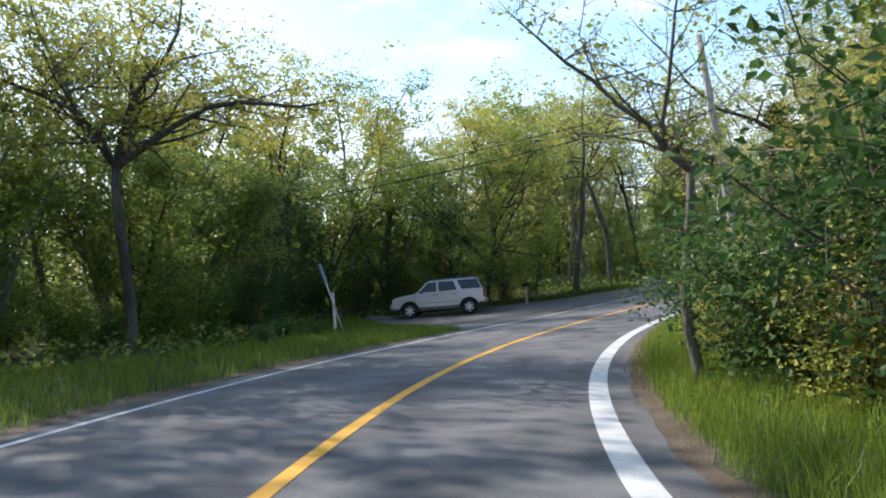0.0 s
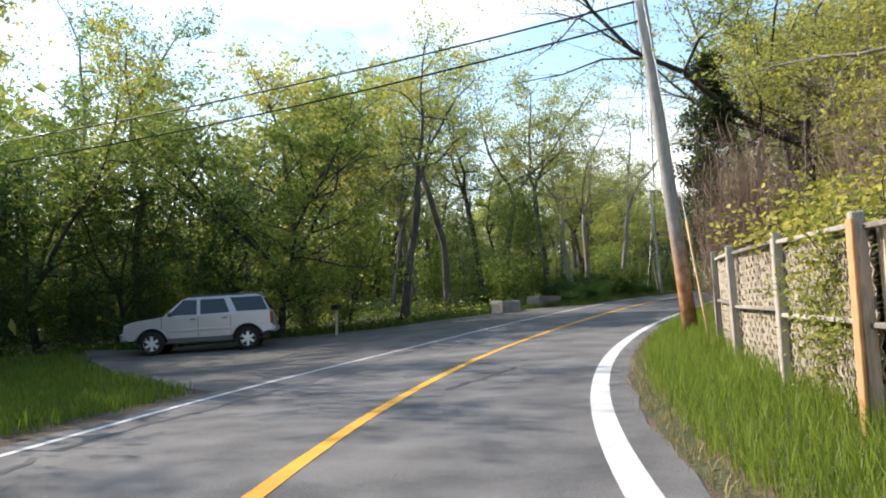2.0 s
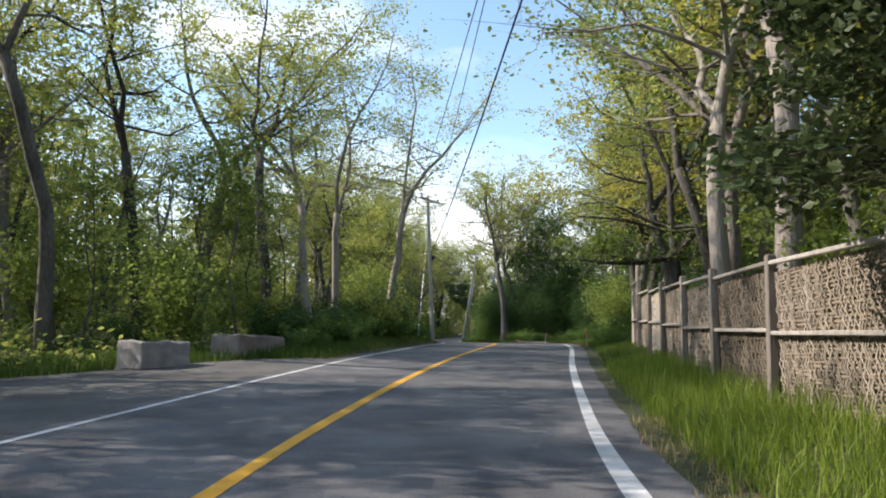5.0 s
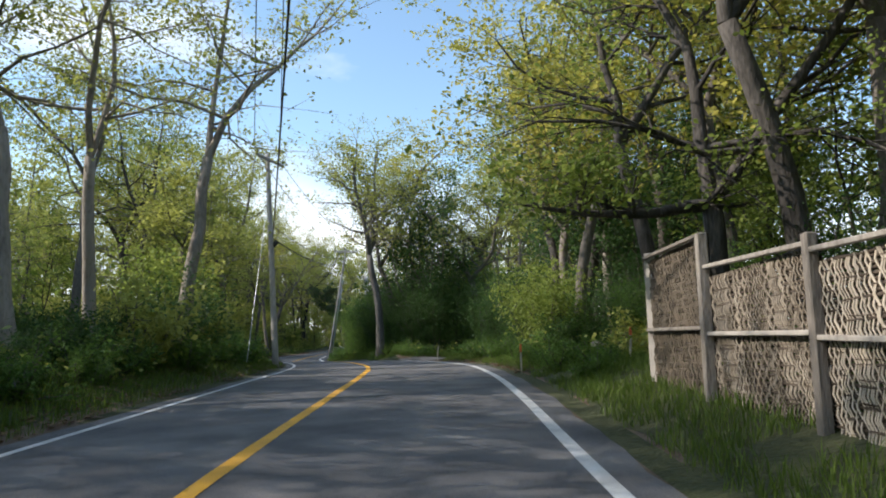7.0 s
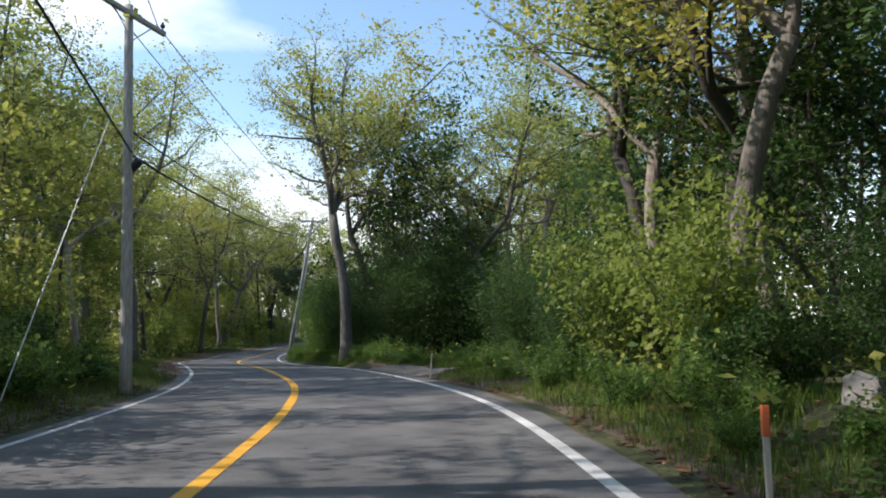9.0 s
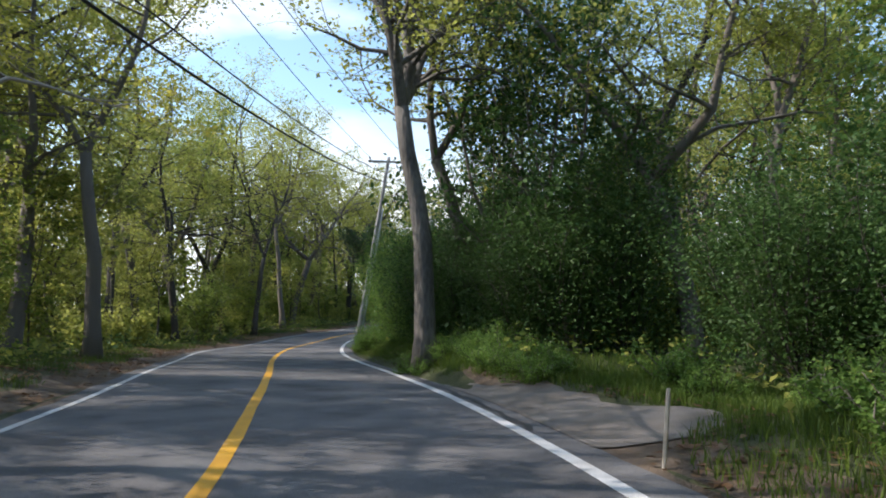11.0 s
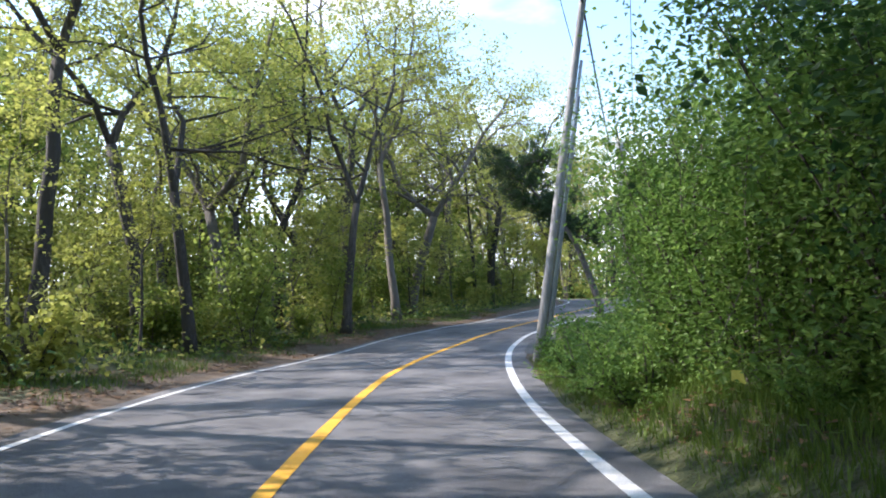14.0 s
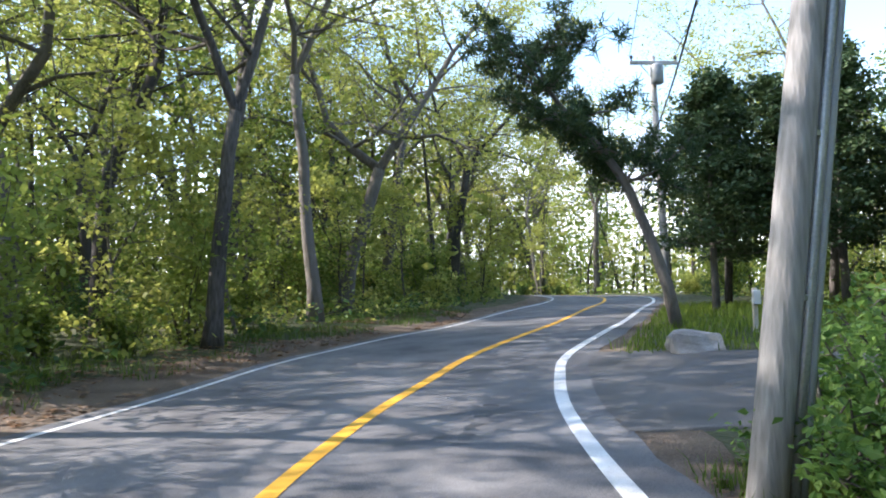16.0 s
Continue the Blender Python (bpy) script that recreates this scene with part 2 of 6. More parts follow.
def bank_rise(s, d, right):
    """How the ground leaves the road's edge: d metres out at station s."""
    if right:
        top = np.interp(s, [-10, 10, 20, 32, 50, 60, 74, 77, 80, 83.5, 92, 100, 104], [0.15, 0.2, 0.36, 0.42, 0.42, 0.4, 0.3, 0.15, 0.2, 0.42, 0.5, 0.3, 0.1])
    else:
        top = np.interp(s, [-10, 20, 24, 28, 40, 46, 58, 66, 78, 90, 110], [0.15, 0.1, -0.08, -0.22, -0.22, 0.0, 0.5, 0.7, 0.3, 0.12, 0.12])
    wide = np.interp(s, [77, 82, 98, 102], [1.8, 0.42, 0.8, 1.8]) if right else np.interp(s, [22, 26, 42, 48], [1.8, 6.0, 6.0, 1.8])
    return top * np.clip((d - 0.1) / wide, 0, 1) ** 1.2


def ground_z(x, y):
    idx, u = road_at(x, y)
    x, y = np.atleast_1d(np.asarray(x, float)), np.atleast_1d(np.asarray(y, float))
    zr, b = LINE[idx, 2], LINE[idx, 3]
    el, er = -(LINE[idx, 4] + PAVED_L), LINE[idx, 5] + PAVED_R
    inside = zr + np.clip(u, el, er) * b
    d = np.maximum(np.maximum(el - u, u - er), 0)
    s = ALONG[idx]
    rise = np.where(u > 0, bank_rise(s, d, True), bank_rise(s, d, False))
    flat = np.where((u < 0) & (s > 23) & (s < 48), np.clip((d - 9) / 4, 0, 1), np.clip((d - 1.5) / 5, 0, 1))
    wild = hills(x, y) * flat
    return np.where(d > 0, inside + rise + wild, inside)


def gz(x, y):
    return float(ground_z(x, y)[0])


def beside(s, d):
    """The place d metres right (left if negative) of the yellow line at station s."""
    i = int(np.argmin(np.abs(ALONG - s)))
    return LINE[i, 0] + SIDE[i, 0] * d, LINE[i, 1] + SIDE[i, 1] * d


def heading(s):
    i = int(np.argmin(np.abs(ALONG - s)))
    return math.atan2(-TAN[i, 0], TAN[i, 1])


# ---------- mesh helpers ----------
def mesh_object(name, verts, faces, mats, smooth=False, index=None):
    me = bpy.data.meshes.new(name)
    me.from_pydata([tuple(v) for v in verts], [], faces)
    for m in mats if isinstance(mats, (list, tuple)) else [mats]:
        me.materials.append(m)
    if index is not None:
        me.polygons.foreach_set("material_index", index)
    if smooth:
        me.polygons.foreach_set("use_smooth", [True] * len(me.polygons))
    me.update()
    return new(name, me)


def part(name, bm, mat, parent, label="", smooth=False):
    me = bpy.data.meshes.new(name)
    bm.to_mesh(me)
    bm.free()
    me.materials.append(mat)
    if smooth:
        me.polygons.foreach_set("use_smooth", [True] * len(me.polygons))
    ob = new(name, me)
    ob.parent = parent
    return tagged(ob, label)


def box(bm, size, at=(0, 0, 0), bevel=0.0, turn=None):
    m = Matrix.Translation(at) @ (turn or Matrix()) @ Matrix.Diagonal((*size, 1))
    made = bmesh.ops.create_cube(bm, size=1.0, matrix=m)["verts"]
    if bevel:
        edges = {e for v in made for e in v.link_edges}
        bmesh.ops.bevel(bm, geom=list(edges), offset=bevel, segments=1, affect="EDGES", clamp_overlap=True)
    return bm


def tube(verts, faces, pts, radii, sides=6, cap=True):
    """A swept tube appended to verts and faces."""
    base = len(verts)
    pts = [Vector(p) for p in pts]
    for i, p in enumerate(pts):
        d = (pts[min(i + 1, len(pts) - 1)] - pts[max(i - 1, 0)]).normalized()
        a = d.cross(Vector((0.31, 0.95, 0.07))).normalized()
        b = d.cross(a)
        for k in range(sides):
            w = 2 * math.pi * k / sides
            verts.append(p + (a * math.cos(w) + b * math.sin(w)) * radii[i])
    for i in range(len(pts) - 1):
        for k in range(sides):
            k2 = (k + 1) % sides
            faces.append((base + i * sides + k, base + i * sides + k2, base + (i + 1) * sides + k2, base + (i + 1) * sides + k))
    if cap:
        faces.append(tuple(base + (len(pts) - 1) * sides + k for k in range(sides)))
        faces.append(tuple(base + k for k in reversed(range(sides))))

# ---------- ground, road and markings ----------
def sheet():
    near_x, near_y = np.arange(-40, 112, 1.0), np.arange(-34, 150, 1.0)
    far = np.array([6, 14, 30, 60, 120, 260, 600, 1500.0])
    xs = np.r_[near_x[0] - far[::-1], near_x, near_x[-1] + far]
    ys = np.r_[near_y[0] - far[::-1], near_y, near_y[-1] + far]
    gx, gy = np.meshgrid(xs, ys)
    idx, u = road_at(gx.ravel(), gy.ravel())
    el, er = -(LINE[idx, 4] + PAVED_L), LINE[idx, 5] + PAVED_R
    z = ground_z(gx.ravel(), gy.ravel())
    s = ALONG[idx]
    wide = np.where((s > 20) & (s < 50), 14.0, 2.6)
    z = z - np.where((u > el - wide) & (u < er + 2.6), 0.16, 0.0)
    v = np.stack([gx.ravel(), gy.ravel(), z], 1)
    nx, ny = len(xs), len(ys)
    f = [(j * nx + i, j * nx + i + 1, (j + 1) * nx + i + 1, (j + 1) * nx + i) for j in range(ny - 1) for i in range(nx - 1)]
    ob = mesh_object("ground", v, f, SOIL, smooth=True)
    return tagged(ob, "forest floor of dark soil, moss and old leaves", "ground", kind="structure")


def strip(name, inner, outer, mat, s0, s1, lift=0.0, cols=4, label="", category="", drape=False, kind="structure", sink=0.0):
    """A band along the road between two offsets (functions of the station index), laid on the surface."""
    ii = np.where((ALONG >= s0) & (ALONG <= s1))[0]
    v, f = [], []
    for i in ii:
        a, b = inner(i), outer(i)
        u = a + (b - a) * np.arange(cols + 1) / cols
        x, y = LINE[i, 0] + SIDE[i, 0] * u, LINE[i, 1] + SIDE[i, 1] * u
        z = ground_z(x, y) if drape else LINE[i, 2] + LINE[i, 3] * u
        z = z + lift
        z[-1] -= sink
        v += list(zip(x, y, z))
    w = cols + 1
    flip = outer(ii[0]) < inner(ii[0])
    for r in range(len(ii) - 1):
        for c in range(cols):
            q = (r * w + c, r * w + c + 1, (r + 1) * w + c + 1, (r + 1) * w + c)
            f.append(q[::-1] if flip else q)
    ob = mesh_object(name, v, f, mat, smooth=True)
    return tagged(ob, label, category, kind=kind)


sheet()
rag = lambda i, k, a: a * math.sin(0.9 * i + k) + 0.6 * a * math.sin(2.3 * i + 2 * k)
broad = lambda i: 0.05 * float(np.interp(ALONG[i], [-5, 2, 30, 40], [0, 1, 1, 0]))
strip("road", lambda i: -(LINE[i, 4] + PAVED_L + 0.03) - rag(i, 1, 0.03), lambda i: LINE[i, 5] + PAVED_R + rag(i, 2, 0.03), ASPHALT, -60, 400, 0.0, 8, "two-lane road of worn grey asphalt", "road")
strip("edge_line_left", lambda i: -LINE[i, 4] - 0.05, lambda i: -LINE[i, 4] + 0.05, WHITE_PAINT, -60, 400, 0.005, 1, "thin white painted edge line", "road marking")
strip("edge_line_right", lambda i: LINE[i, 5] - 0.07 - broad(i), lambda i: LINE[i, 5] + 0.07 + broad(i), WHITE_PAINT, -60, 400, 0.005, 1, "broad white painted edge line", "road marking")
strip("centre_line", lambda i: -0.072 - rag(i, 4, 0.004), lambda i: 0.072 + rag(i, 9, 0.004), YELLOW_PAINT, -60, 400, 0.005, 2, "broad yellow painted centre line", "road marking")
# banks beside the asphalt, then the bare dirt along the edge
strip("bank_right", lambda i: LINE[i, 5] + PAVED_R - 0.1, lambda i: LINE[i, 5] + PAVED_R + 4.2, SOIL, -60, 400, -0.02, 8, "roadside bank of dark soil and moss", "verge", True, sink=0.35)
strip("bank_left", lambda i: -(LINE[i, 4] + PAVED_L - 0.1), lambda i: -(LINE[i, 4] + PAVED_L + 4.2), SOIL, -60, 400, -0.02, 8, "roadside bank of dark soil and moss", "verge", True, sink=0.35)
dirt_r = lambda i: float(np.interp(ALONG[i], [-40, 0, 8, 58, 64, 72, 80, 83, 92, 98, 104, 110, 130], [0.2, 0.2, 0.3, 0.3, 0.6, 0.9, 1.2, 0.35, 0.3, 0.4, 0.5, 0.6, 0.5]))
dirt_l = lambda i: float(np.interp(ALONG[i], [-40, 0, 20, 48, 56, 64, 78, 92, 106, 130], [0.3, 0.35, 0.6, 0.5, 0.5, 0.6, 0.8, 1.2, 1.5, 1.0]))
strip("verge_right", lambda i: LINE[i, 5] + PAVED_R - 0.08, lambda i: LINE[i, 5] + PAVED_R + dirt_r(i) + rag(i, 3, 0.08), DIRT, -60, 400, -0.008, 4, "narrow verge of brown dirt", "verge", True)
strip("verge_left", lambda i: -(LINE[i, 4] + PAVED_L - 0.08), lambda i: -(LINE[i, 4] + PAVED_L + dirt_l(i) + rag(i, 5, 0.1)), DIRT, -60, 400, -0.008, 4, "verge of brown dirt and fallen leaves", "verge", True)
# the pull-off where the car is parked
pull = lambda i: -float(np.interp(ALONG[i], [23.2, 24.7, 27.3, 29.3, 31.4, 33, 38, 42, 46, 48.5], [2.9, 4.6, 7.4, 10.1, 13.3, 16.0, 10.4, 7.2, 4.9, 2.9]))
strip("pull_off", lambda i: -(LINE[i, 4] + PAVED_L - 0.03), lambda i: pull(i) + rag(i, 7, 0.1), OLD_ASPHALT, 23.2, 48.5, 0.004, 16, "pull-off of cracked pale asphalt and gravel", "pavement", True)
strip("grass_bed", lambda i: -(LINE[i, 4] + PAVED_L - 0.05), lambda i: -16.5, SOIL, 17, 34, -0.016, 14, "dark soil under the grass beside the pull-off", "verge", True, sink=0.3)
drive_a = lambda i: float(np.interp(ALONG[i], [74.5, 75.8, 77.0, 78.6, 82.0], [3.2, 5.2, 5.0, 4.4, 3.3]))
strip("driveway_near", lambda i: LINE[i, 5] + PAVED_R - 0.05, lambda i: drive_a(i) + rag(i, 11, 0.25), GRAVEL, 74.5, 82.0, 0.01, 10, "short driveway apron of grey gravel and dirt", "driveway", True, sink=0.06)
DRIVE = [float(ALONG[np.argmin(np.hypot(LINE[:, 0] - a, LINE[:, 1] - b))]) for a, b in ((49.35, 90.0), (50.3, 91.1), (52.9, 93.6), (53.7, 94.35))]
drive_b = lambda i: float(np.interp(ALONG[i], DRIVE, [2.6, 12.0, 12.0, 2.6]))
strip("driveway_far", lambda i: LINE[i, 5] + PAVED_R - 0.05, lambda i: drive_b(i) + rag(i, 13, 0.12), OLD_ASPHALT, DRIVE[0], DRIVE[3], 0.006, 12, "wide driveway of grey asphalt with broken edge", "driveway", True, sink=0.05)


def crack(name, pts, width):
    """A sealed crack: a thin winding band of tar on the asphalt; points are station and offset."""
    r = np.random.default_rng(len(pts) * 7 + int(pts[0][0] * 10))
    v, f, fine = [], [], []
    for (s0, u0), (s1, u1) in zip(pts[:-1], pts[1:]):
        for k in range(8):
            fine.append((s0 + (s1 - s0) * k / 8, u0 + (u1 - u0) * k / 8 + r.normal(0, 0.03)))
    for s0, u0 in fine:
        i = int(np.argmin(np.abs(ALONG - s0)))
        ds = s0 - ALONG[i]
        c = LINE[i, :2] + SIDE[i] * u0 + TAN[i] * ds
        w = width * r.uniform(0.5, 1.4)
        z = LINE[i, 2] + LINE[i, 3] * u0 + 0.004
        v += [(c[0] - SIDE[i, 0] * w, c[1] - SIDE[i, 1] * w, z), (c[0] + SIDE[i, 0] * w, c[1] + SIDE[i, 1] * w, z)]
    for k in range(len(fine) - 1):
        f.append((2 * k, 2 * k + 1, 2 * k + 3, 2 * k + 2))
    return tagged(mesh_object(name, v, f, TAR), "dark tar-sealed crack in the asphalt", "road marking", kind="structure")


crack("sealed_crack_1", [(23.2, 0.5), (24.2, 0.7), (25.3, 1.0), (26.2, 1.1), (26.8, 0.6), (27.6, 0.1)], 0.05)
crack("sealed_crack_2", [(19, -2.5), (22, -2.3), (25, -2.2), (28, -2.4), (31, -2.5), (34, -2.3)], 0.05)
crack("sealed_crack_3", [(14, -1.8), (17, -2.1), (19, -2.5)], 0.04)
crack("sealed_crack_4", [(83.5, 2.0), (85, 1.95), (86.5, 2.1), (88, 2.25)], 0.035)
crack("sealed_crack_5", [(76, 3.0), (79, 2.95), (82, 2.9), (85, 2.85)], 0.04)
crack("sealed_crack_6", [(9.5, 1.6), (10.5, 1.75), (11.5, 1.7)], 0.05)
crack("sealed_crack_7", [(105.0, 1.0), (106.2, 1.15), (107, 1.1)], 0.06)

# ---------- plants ----------
def leaf_cards(rng, centres, spread, size, droop=0.3, folded=False):
    """Small pointed leaves scattered round centres, plain or folded along the middle."""
    n = len(centres)
    c = np.asarray(centres, float) + np.clip(rng.normal(0, 1, (n, 3)), -1.6, 1.6) * np.asarray(spread)
    a = rng.normal(0, 1, (n, 3))
    a[:, 2] = a[:, 2] * 0.45 - droop
    a /= np.linalg.norm(a, axis=1)[:, None]
    up = rng.normal(0, 0.55, (n, 3)) + (0, 0, 1)
    b = np.cross(a, up)
    b /= np.linalg.norm(b, axis=1)[:, None] + 1e-9
    nrm = np.cross(b, a)
    s = size * rng.uniform(0.6, 1.35, (n, 1))
    v = np.empty((n, 4, 3))
    v[:, 0], v[:, 2] = c - a * s * 0.5, c + a * s * 0.55
    fold = 0.12 if folded else 0.05
    v[:, 1], v[:, 3] = c + b * s * 0.33 + nrm * s * fold - a * s * 0.06, c - b * s * 0.33 + nrm * s * fold - a * s * 0.06
    return v.reshape(-1, 3)


def leaf_mesh(name, v, mats, index=None, corners=4):
    f = [tuple(range(corners * i, corners * i + corners)) for i in range(len(v) // corners)]
    return mesh_object(name, v, f, mats, index=index)


def wander(rng, start, way, length, steps, bend, lift=0.0):
    p, d, pts = np.array(start, float), np.array(way, float), [np.array(start, float)]
    d /= np.linalg.norm(d)
    for _ in range(steps):
        d = d + rng.normal(0, bend, 3) + (0, 0, lift)
        d /= np.linalg.norm(d)
        p = p + d * length / steps
        pts.append(p.copy())
    return pts


def tree(seed, height, girth, fork=0.42, limbs=6, reach=0.42, leaves=3600, leaf=0.15, bark=None, foliage=None, lean=(0, 0), bare=0.0, upright=0.9, flat=0.5, low=0, name="tree", label="", twigs=True, ways=None, crook=0.19):
    """A broadleaf tree: crooked tapered trunk, limbs, branches and twigs, with leaves in loose sprays."""
    rng = np.random.default_rng(seed)
    thing = new(name)
    v, f, tips = [], [], []
    trunk = wander(rng, (0, 0, -0.25), (lean[0], lean[1], 1), height * fork + 0.25, 6, 0.075)
    rr = np.linspace(girth, girth * 0.72, 7)
    rr[0] *= 1.5
    rr[1] *= 1.06
    tube(v, f, trunk, rr, 9)
    def spray(limb, r, length):
        """Side branches of a limb; their ends carry the leaves."""
        for j in range(1, len(limb)):
            for _ in range(2 if j < len(limb) - 1 else 3):
                w = rng.normal(0, 1, 3)
                w[2] = w[2] * 0.35 + 0.1
                main = limb[j] - limb[j - 1]
                main = main / np.linalg.norm(main)
                sub = wander(rng, limb[j], main * 0.6 + w * reach * 1.5, length * rng.uniform(0.3, 0.6), 3, 0.28, 0.02)
                r2 = max(r * (1 - j / (len(limb) + 2)) * 0.45, 0.006)
                if twigs:
                    tube(v, f, [sub[0], sub[1], sub[3]], (r2, r2 * 0.7, r2 * 0.25), 3, cap=False)
                else:
                    tube(v, f, [sub[0], sub[3]], (r2, r2 * 0.25), 3, cap=False)
                for i in range(1, 4):
                    tips.append(sub[i])
                    t = rng.normal(0, 1, 3)
                    t[2] = abs(t[2]) * 0.5
                    tw = wander(rng, sub[i], t, length * 0.22, 1, 0.2)
                    if twigs and i > 1:
                        tube(v, f, tw, (r2 * 0.35, r2 * 0.12), 3, cap=False)
                    tips.extend([(tw[0] + tw[1]) / 2, tw[1], tw[1]])

    leaders = len(ways) if ways else max(2, limbs // 2 - 1)
    for k in range(leaders):
        w = 2 * math.pi * (k + rng.uniform(-0.25, 0.25)) / leaders
        out = rng.uniform(0.25, 0.7) / upright
        way = (math.cos(w) * out + lean[0], math.sin(w) * out + lean[1], rng.uniform(0.8, 1.1))
        length = height * (1 - fork) * rng.uniform(0.8, 1.08)
        if ways:
            way, length = ways[k][:3], length * ways[k][3]
        r = girth * rng.uniform(0.48, 0.66)
        lead = wander(rng, trunk[-1], way, length, 7, crook, 0.05)
        tube(v, f, lead, np.linspace(r, r * 0.18, 8), 6, cap=False)
        spray(lead[4:], r * 0.4, length * 0.4)
        for j in range(1, 7):
            for _ in range(2 if j % 2 else 1):
                u = rng.uniform(0, 6.283)
                r1 = r * (1 - j / 9) * 0.55
                ln = length * rng.uniform(0.3, 0.52) * (1.1 - j / 14)
                limb = wander(rng, lead[j], (math.cos(u), math.sin(u), rng.uniform(0.1, 0.7) * upright), ln, 4, 0.26, 0.03)
                tube(v, f, limb, np.linspace(r1, r1 * 0.3, 5), 4, cap=False)
                spray(limb, r1, ln)
    for k in range(low):
        u = rng.uniform(0, 6.28)
        ln = height * rng.uniform(0.16, 0.26)
        limb = wander(rng, trunk[int(rng.integers(2, 6))], (math.cos(u), math.sin(u), rng.uniform(0.0, 0.4)), ln, 4, 0.2, 0.02)
        tube(v, f, limb, np.linspace(girth * 0.2, girth * 0.06, 5), 4, cap=False)
        spray(limb, girth * 0.2, ln)
    trunk_ob = mesh_object("trunk", v, f, bark or BARK, smooth=True)
    trunk_ob.parent = thing
    tips = np.array(tips)
    if bare:
        tips = tips[rng.random(len(tips)) > bare]
    pick = tips[rng.integers(0, len(tips), leaves)]
    spread = min(0.03 * height, 0.3)
    lv = leaf_cards(rng, pick, rng.uniform(0.15, 1.0, (leaves, 1)) * np.array((spread, spread, spread * flat)), leaf)
    crown = leaf_mesh("crown", lv, foliage or LEAF_SPRING)
    crown.parent = thing
    return tagged(thing, label, "tree")


def shrub(seed, height, width, leaves, leaf, foliage, name="shrub", label="", stems=9, base=0.15, folded=False):
    """A bush of many stems whose leaves fill an uneven mass."""
    rng = np.random.default_rng(seed)
    thing = new(name)
    v, f, tips = [], [], []
    for k in range(stems):
        w = rng.uniform(0, 6.28)
        o = rng.uniform(0.1, 1.0)
        st = wander(rng, (math.cos(w) * 0.12, math.sin(w) * 0.12, -0.1), (math.cos(w) * o * width / height, math.sin(w) * o * width / height, 1), height * rng.uniform(0.6, 1.05), 6, 0.14)
        tube(v, f, st, np.linspace(0.022, 0.006, 7), 3, cap=False)
        for i in range(1, 7):
            if st[i][2] > base * height:
                tips += [st[i]] * i
            for _ in range(2):
                tw = wander(rng, st[i], rng.normal(0, 1, 3) + (0, 0, 0.3), height * 0.2, 1, 0.25)
                if k % 2:
                    tube(v, f, tw, (0.008, 0.003), 3, cap=False)
                tips += [(tw[0] + tw[1]) / 2, tw[1], tw[1]]
    mesh_object("stem", v, f, BARK, smooth=True).parent = thing
    tips = np.array(tips)
    pick = tips[rng.integers(0, len(tips), leaves)]
    k = height * 0.085
    lv = leaf_cards(rng, pick, (k, k, k * 0.8), leaf, folded=folded)
    lv[:, 2] = np.maximum(lv[:, 2], -0.02)
    leaf_mesh("foliage", lv, foliage, corners=4).parent = thing
    return tagged(thing, label, "shrub")


def conifer(seed, height, girth, foliage, label, leaves=9000, base=0.12, width=0.26, leaf=0.2, name="cedar_tree"):
    """An evergreen: straight trunk with whorls of drooping boughs."""
    rng = np.random.default_rng(seed)
    thing = new(name)
    v, f, tips = [], [], []
    trunk = wander(rng, (0, 0, -0.2), (0, 0, 1), height, 10, 0.02)
    tube(v, f, trunk, np.linspace(girth, 0.02, 11), 8)
    for k in range(70):
        h = base + (1 - base) * (k / 70) ** 0.9
        p = np.array(trunk[min(int(h * 10), 9)]) * (1 - (h * 10 % 1)) + np.array(trunk[min(int(h * 10) + 1, 10)]) * (h * 10 % 1)
        w = rng.uniform(0, 6.28)
        ln = height * width * (1.05 - h) ** 0.75 * rng.uniform(0.55, 1.15)
        bough = wander(rng, p, (math.cos(w), math.sin(w), 0.12), ln, 4, 0.12, -0.03)
        tube(v, f, bough, np.linspace(0.035 * (1.1 - h), 0.006, 5), 4, cap=False)
        tips += [b for i, b in enumerate(bough) for _ in range(i + 1) if i]
    mesh_object("trunk", v, f, BARK, smooth=True).parent = thing
    tips = np.array(tips)
    lv = leaf_cards(rng, tips[rng.integers(0, len(tips), leaves)], (0.22, 0.22, 0.14), leaf, droop=0.1)
    leaf_mesh("crown", lv, foliage).parent = thing
    return tagged(thing, label, "tree")


def put(ob, x, y, size=1.0, turn=0.0, tall=1.0, sink=0.0, tilt=(0, 0)):
    """A copy of a plant set on the ground."""
    m = Matrix.Translation((x, y, gz(x, y) - sink)) @ pose(0, 0, 0, tilt[0], tilt[1], turn) @ Matrix.Diagonal((size, size, size * tall, 1))
    return copy_thing(ob, m)


used = []


def first_then_copy(ob, x, y, size=1.0, turn=0.0, tall=1.0, sink=0.0, tilt=(0, 0)):
    """The model itself takes the first place, copies the others."""
    if ob in used:
        return put(ob, x, y, size, turn, tall, sink, tilt)
    used.append(ob)
    ob.matrix_basis = Matrix.Translation((x, y, gz(x, y) - sink)) @ pose(0, 0, 0, tilt[0], tilt[1], turn) @ Matrix.Diagonal((size, size, size * tall, 1))
    return ob


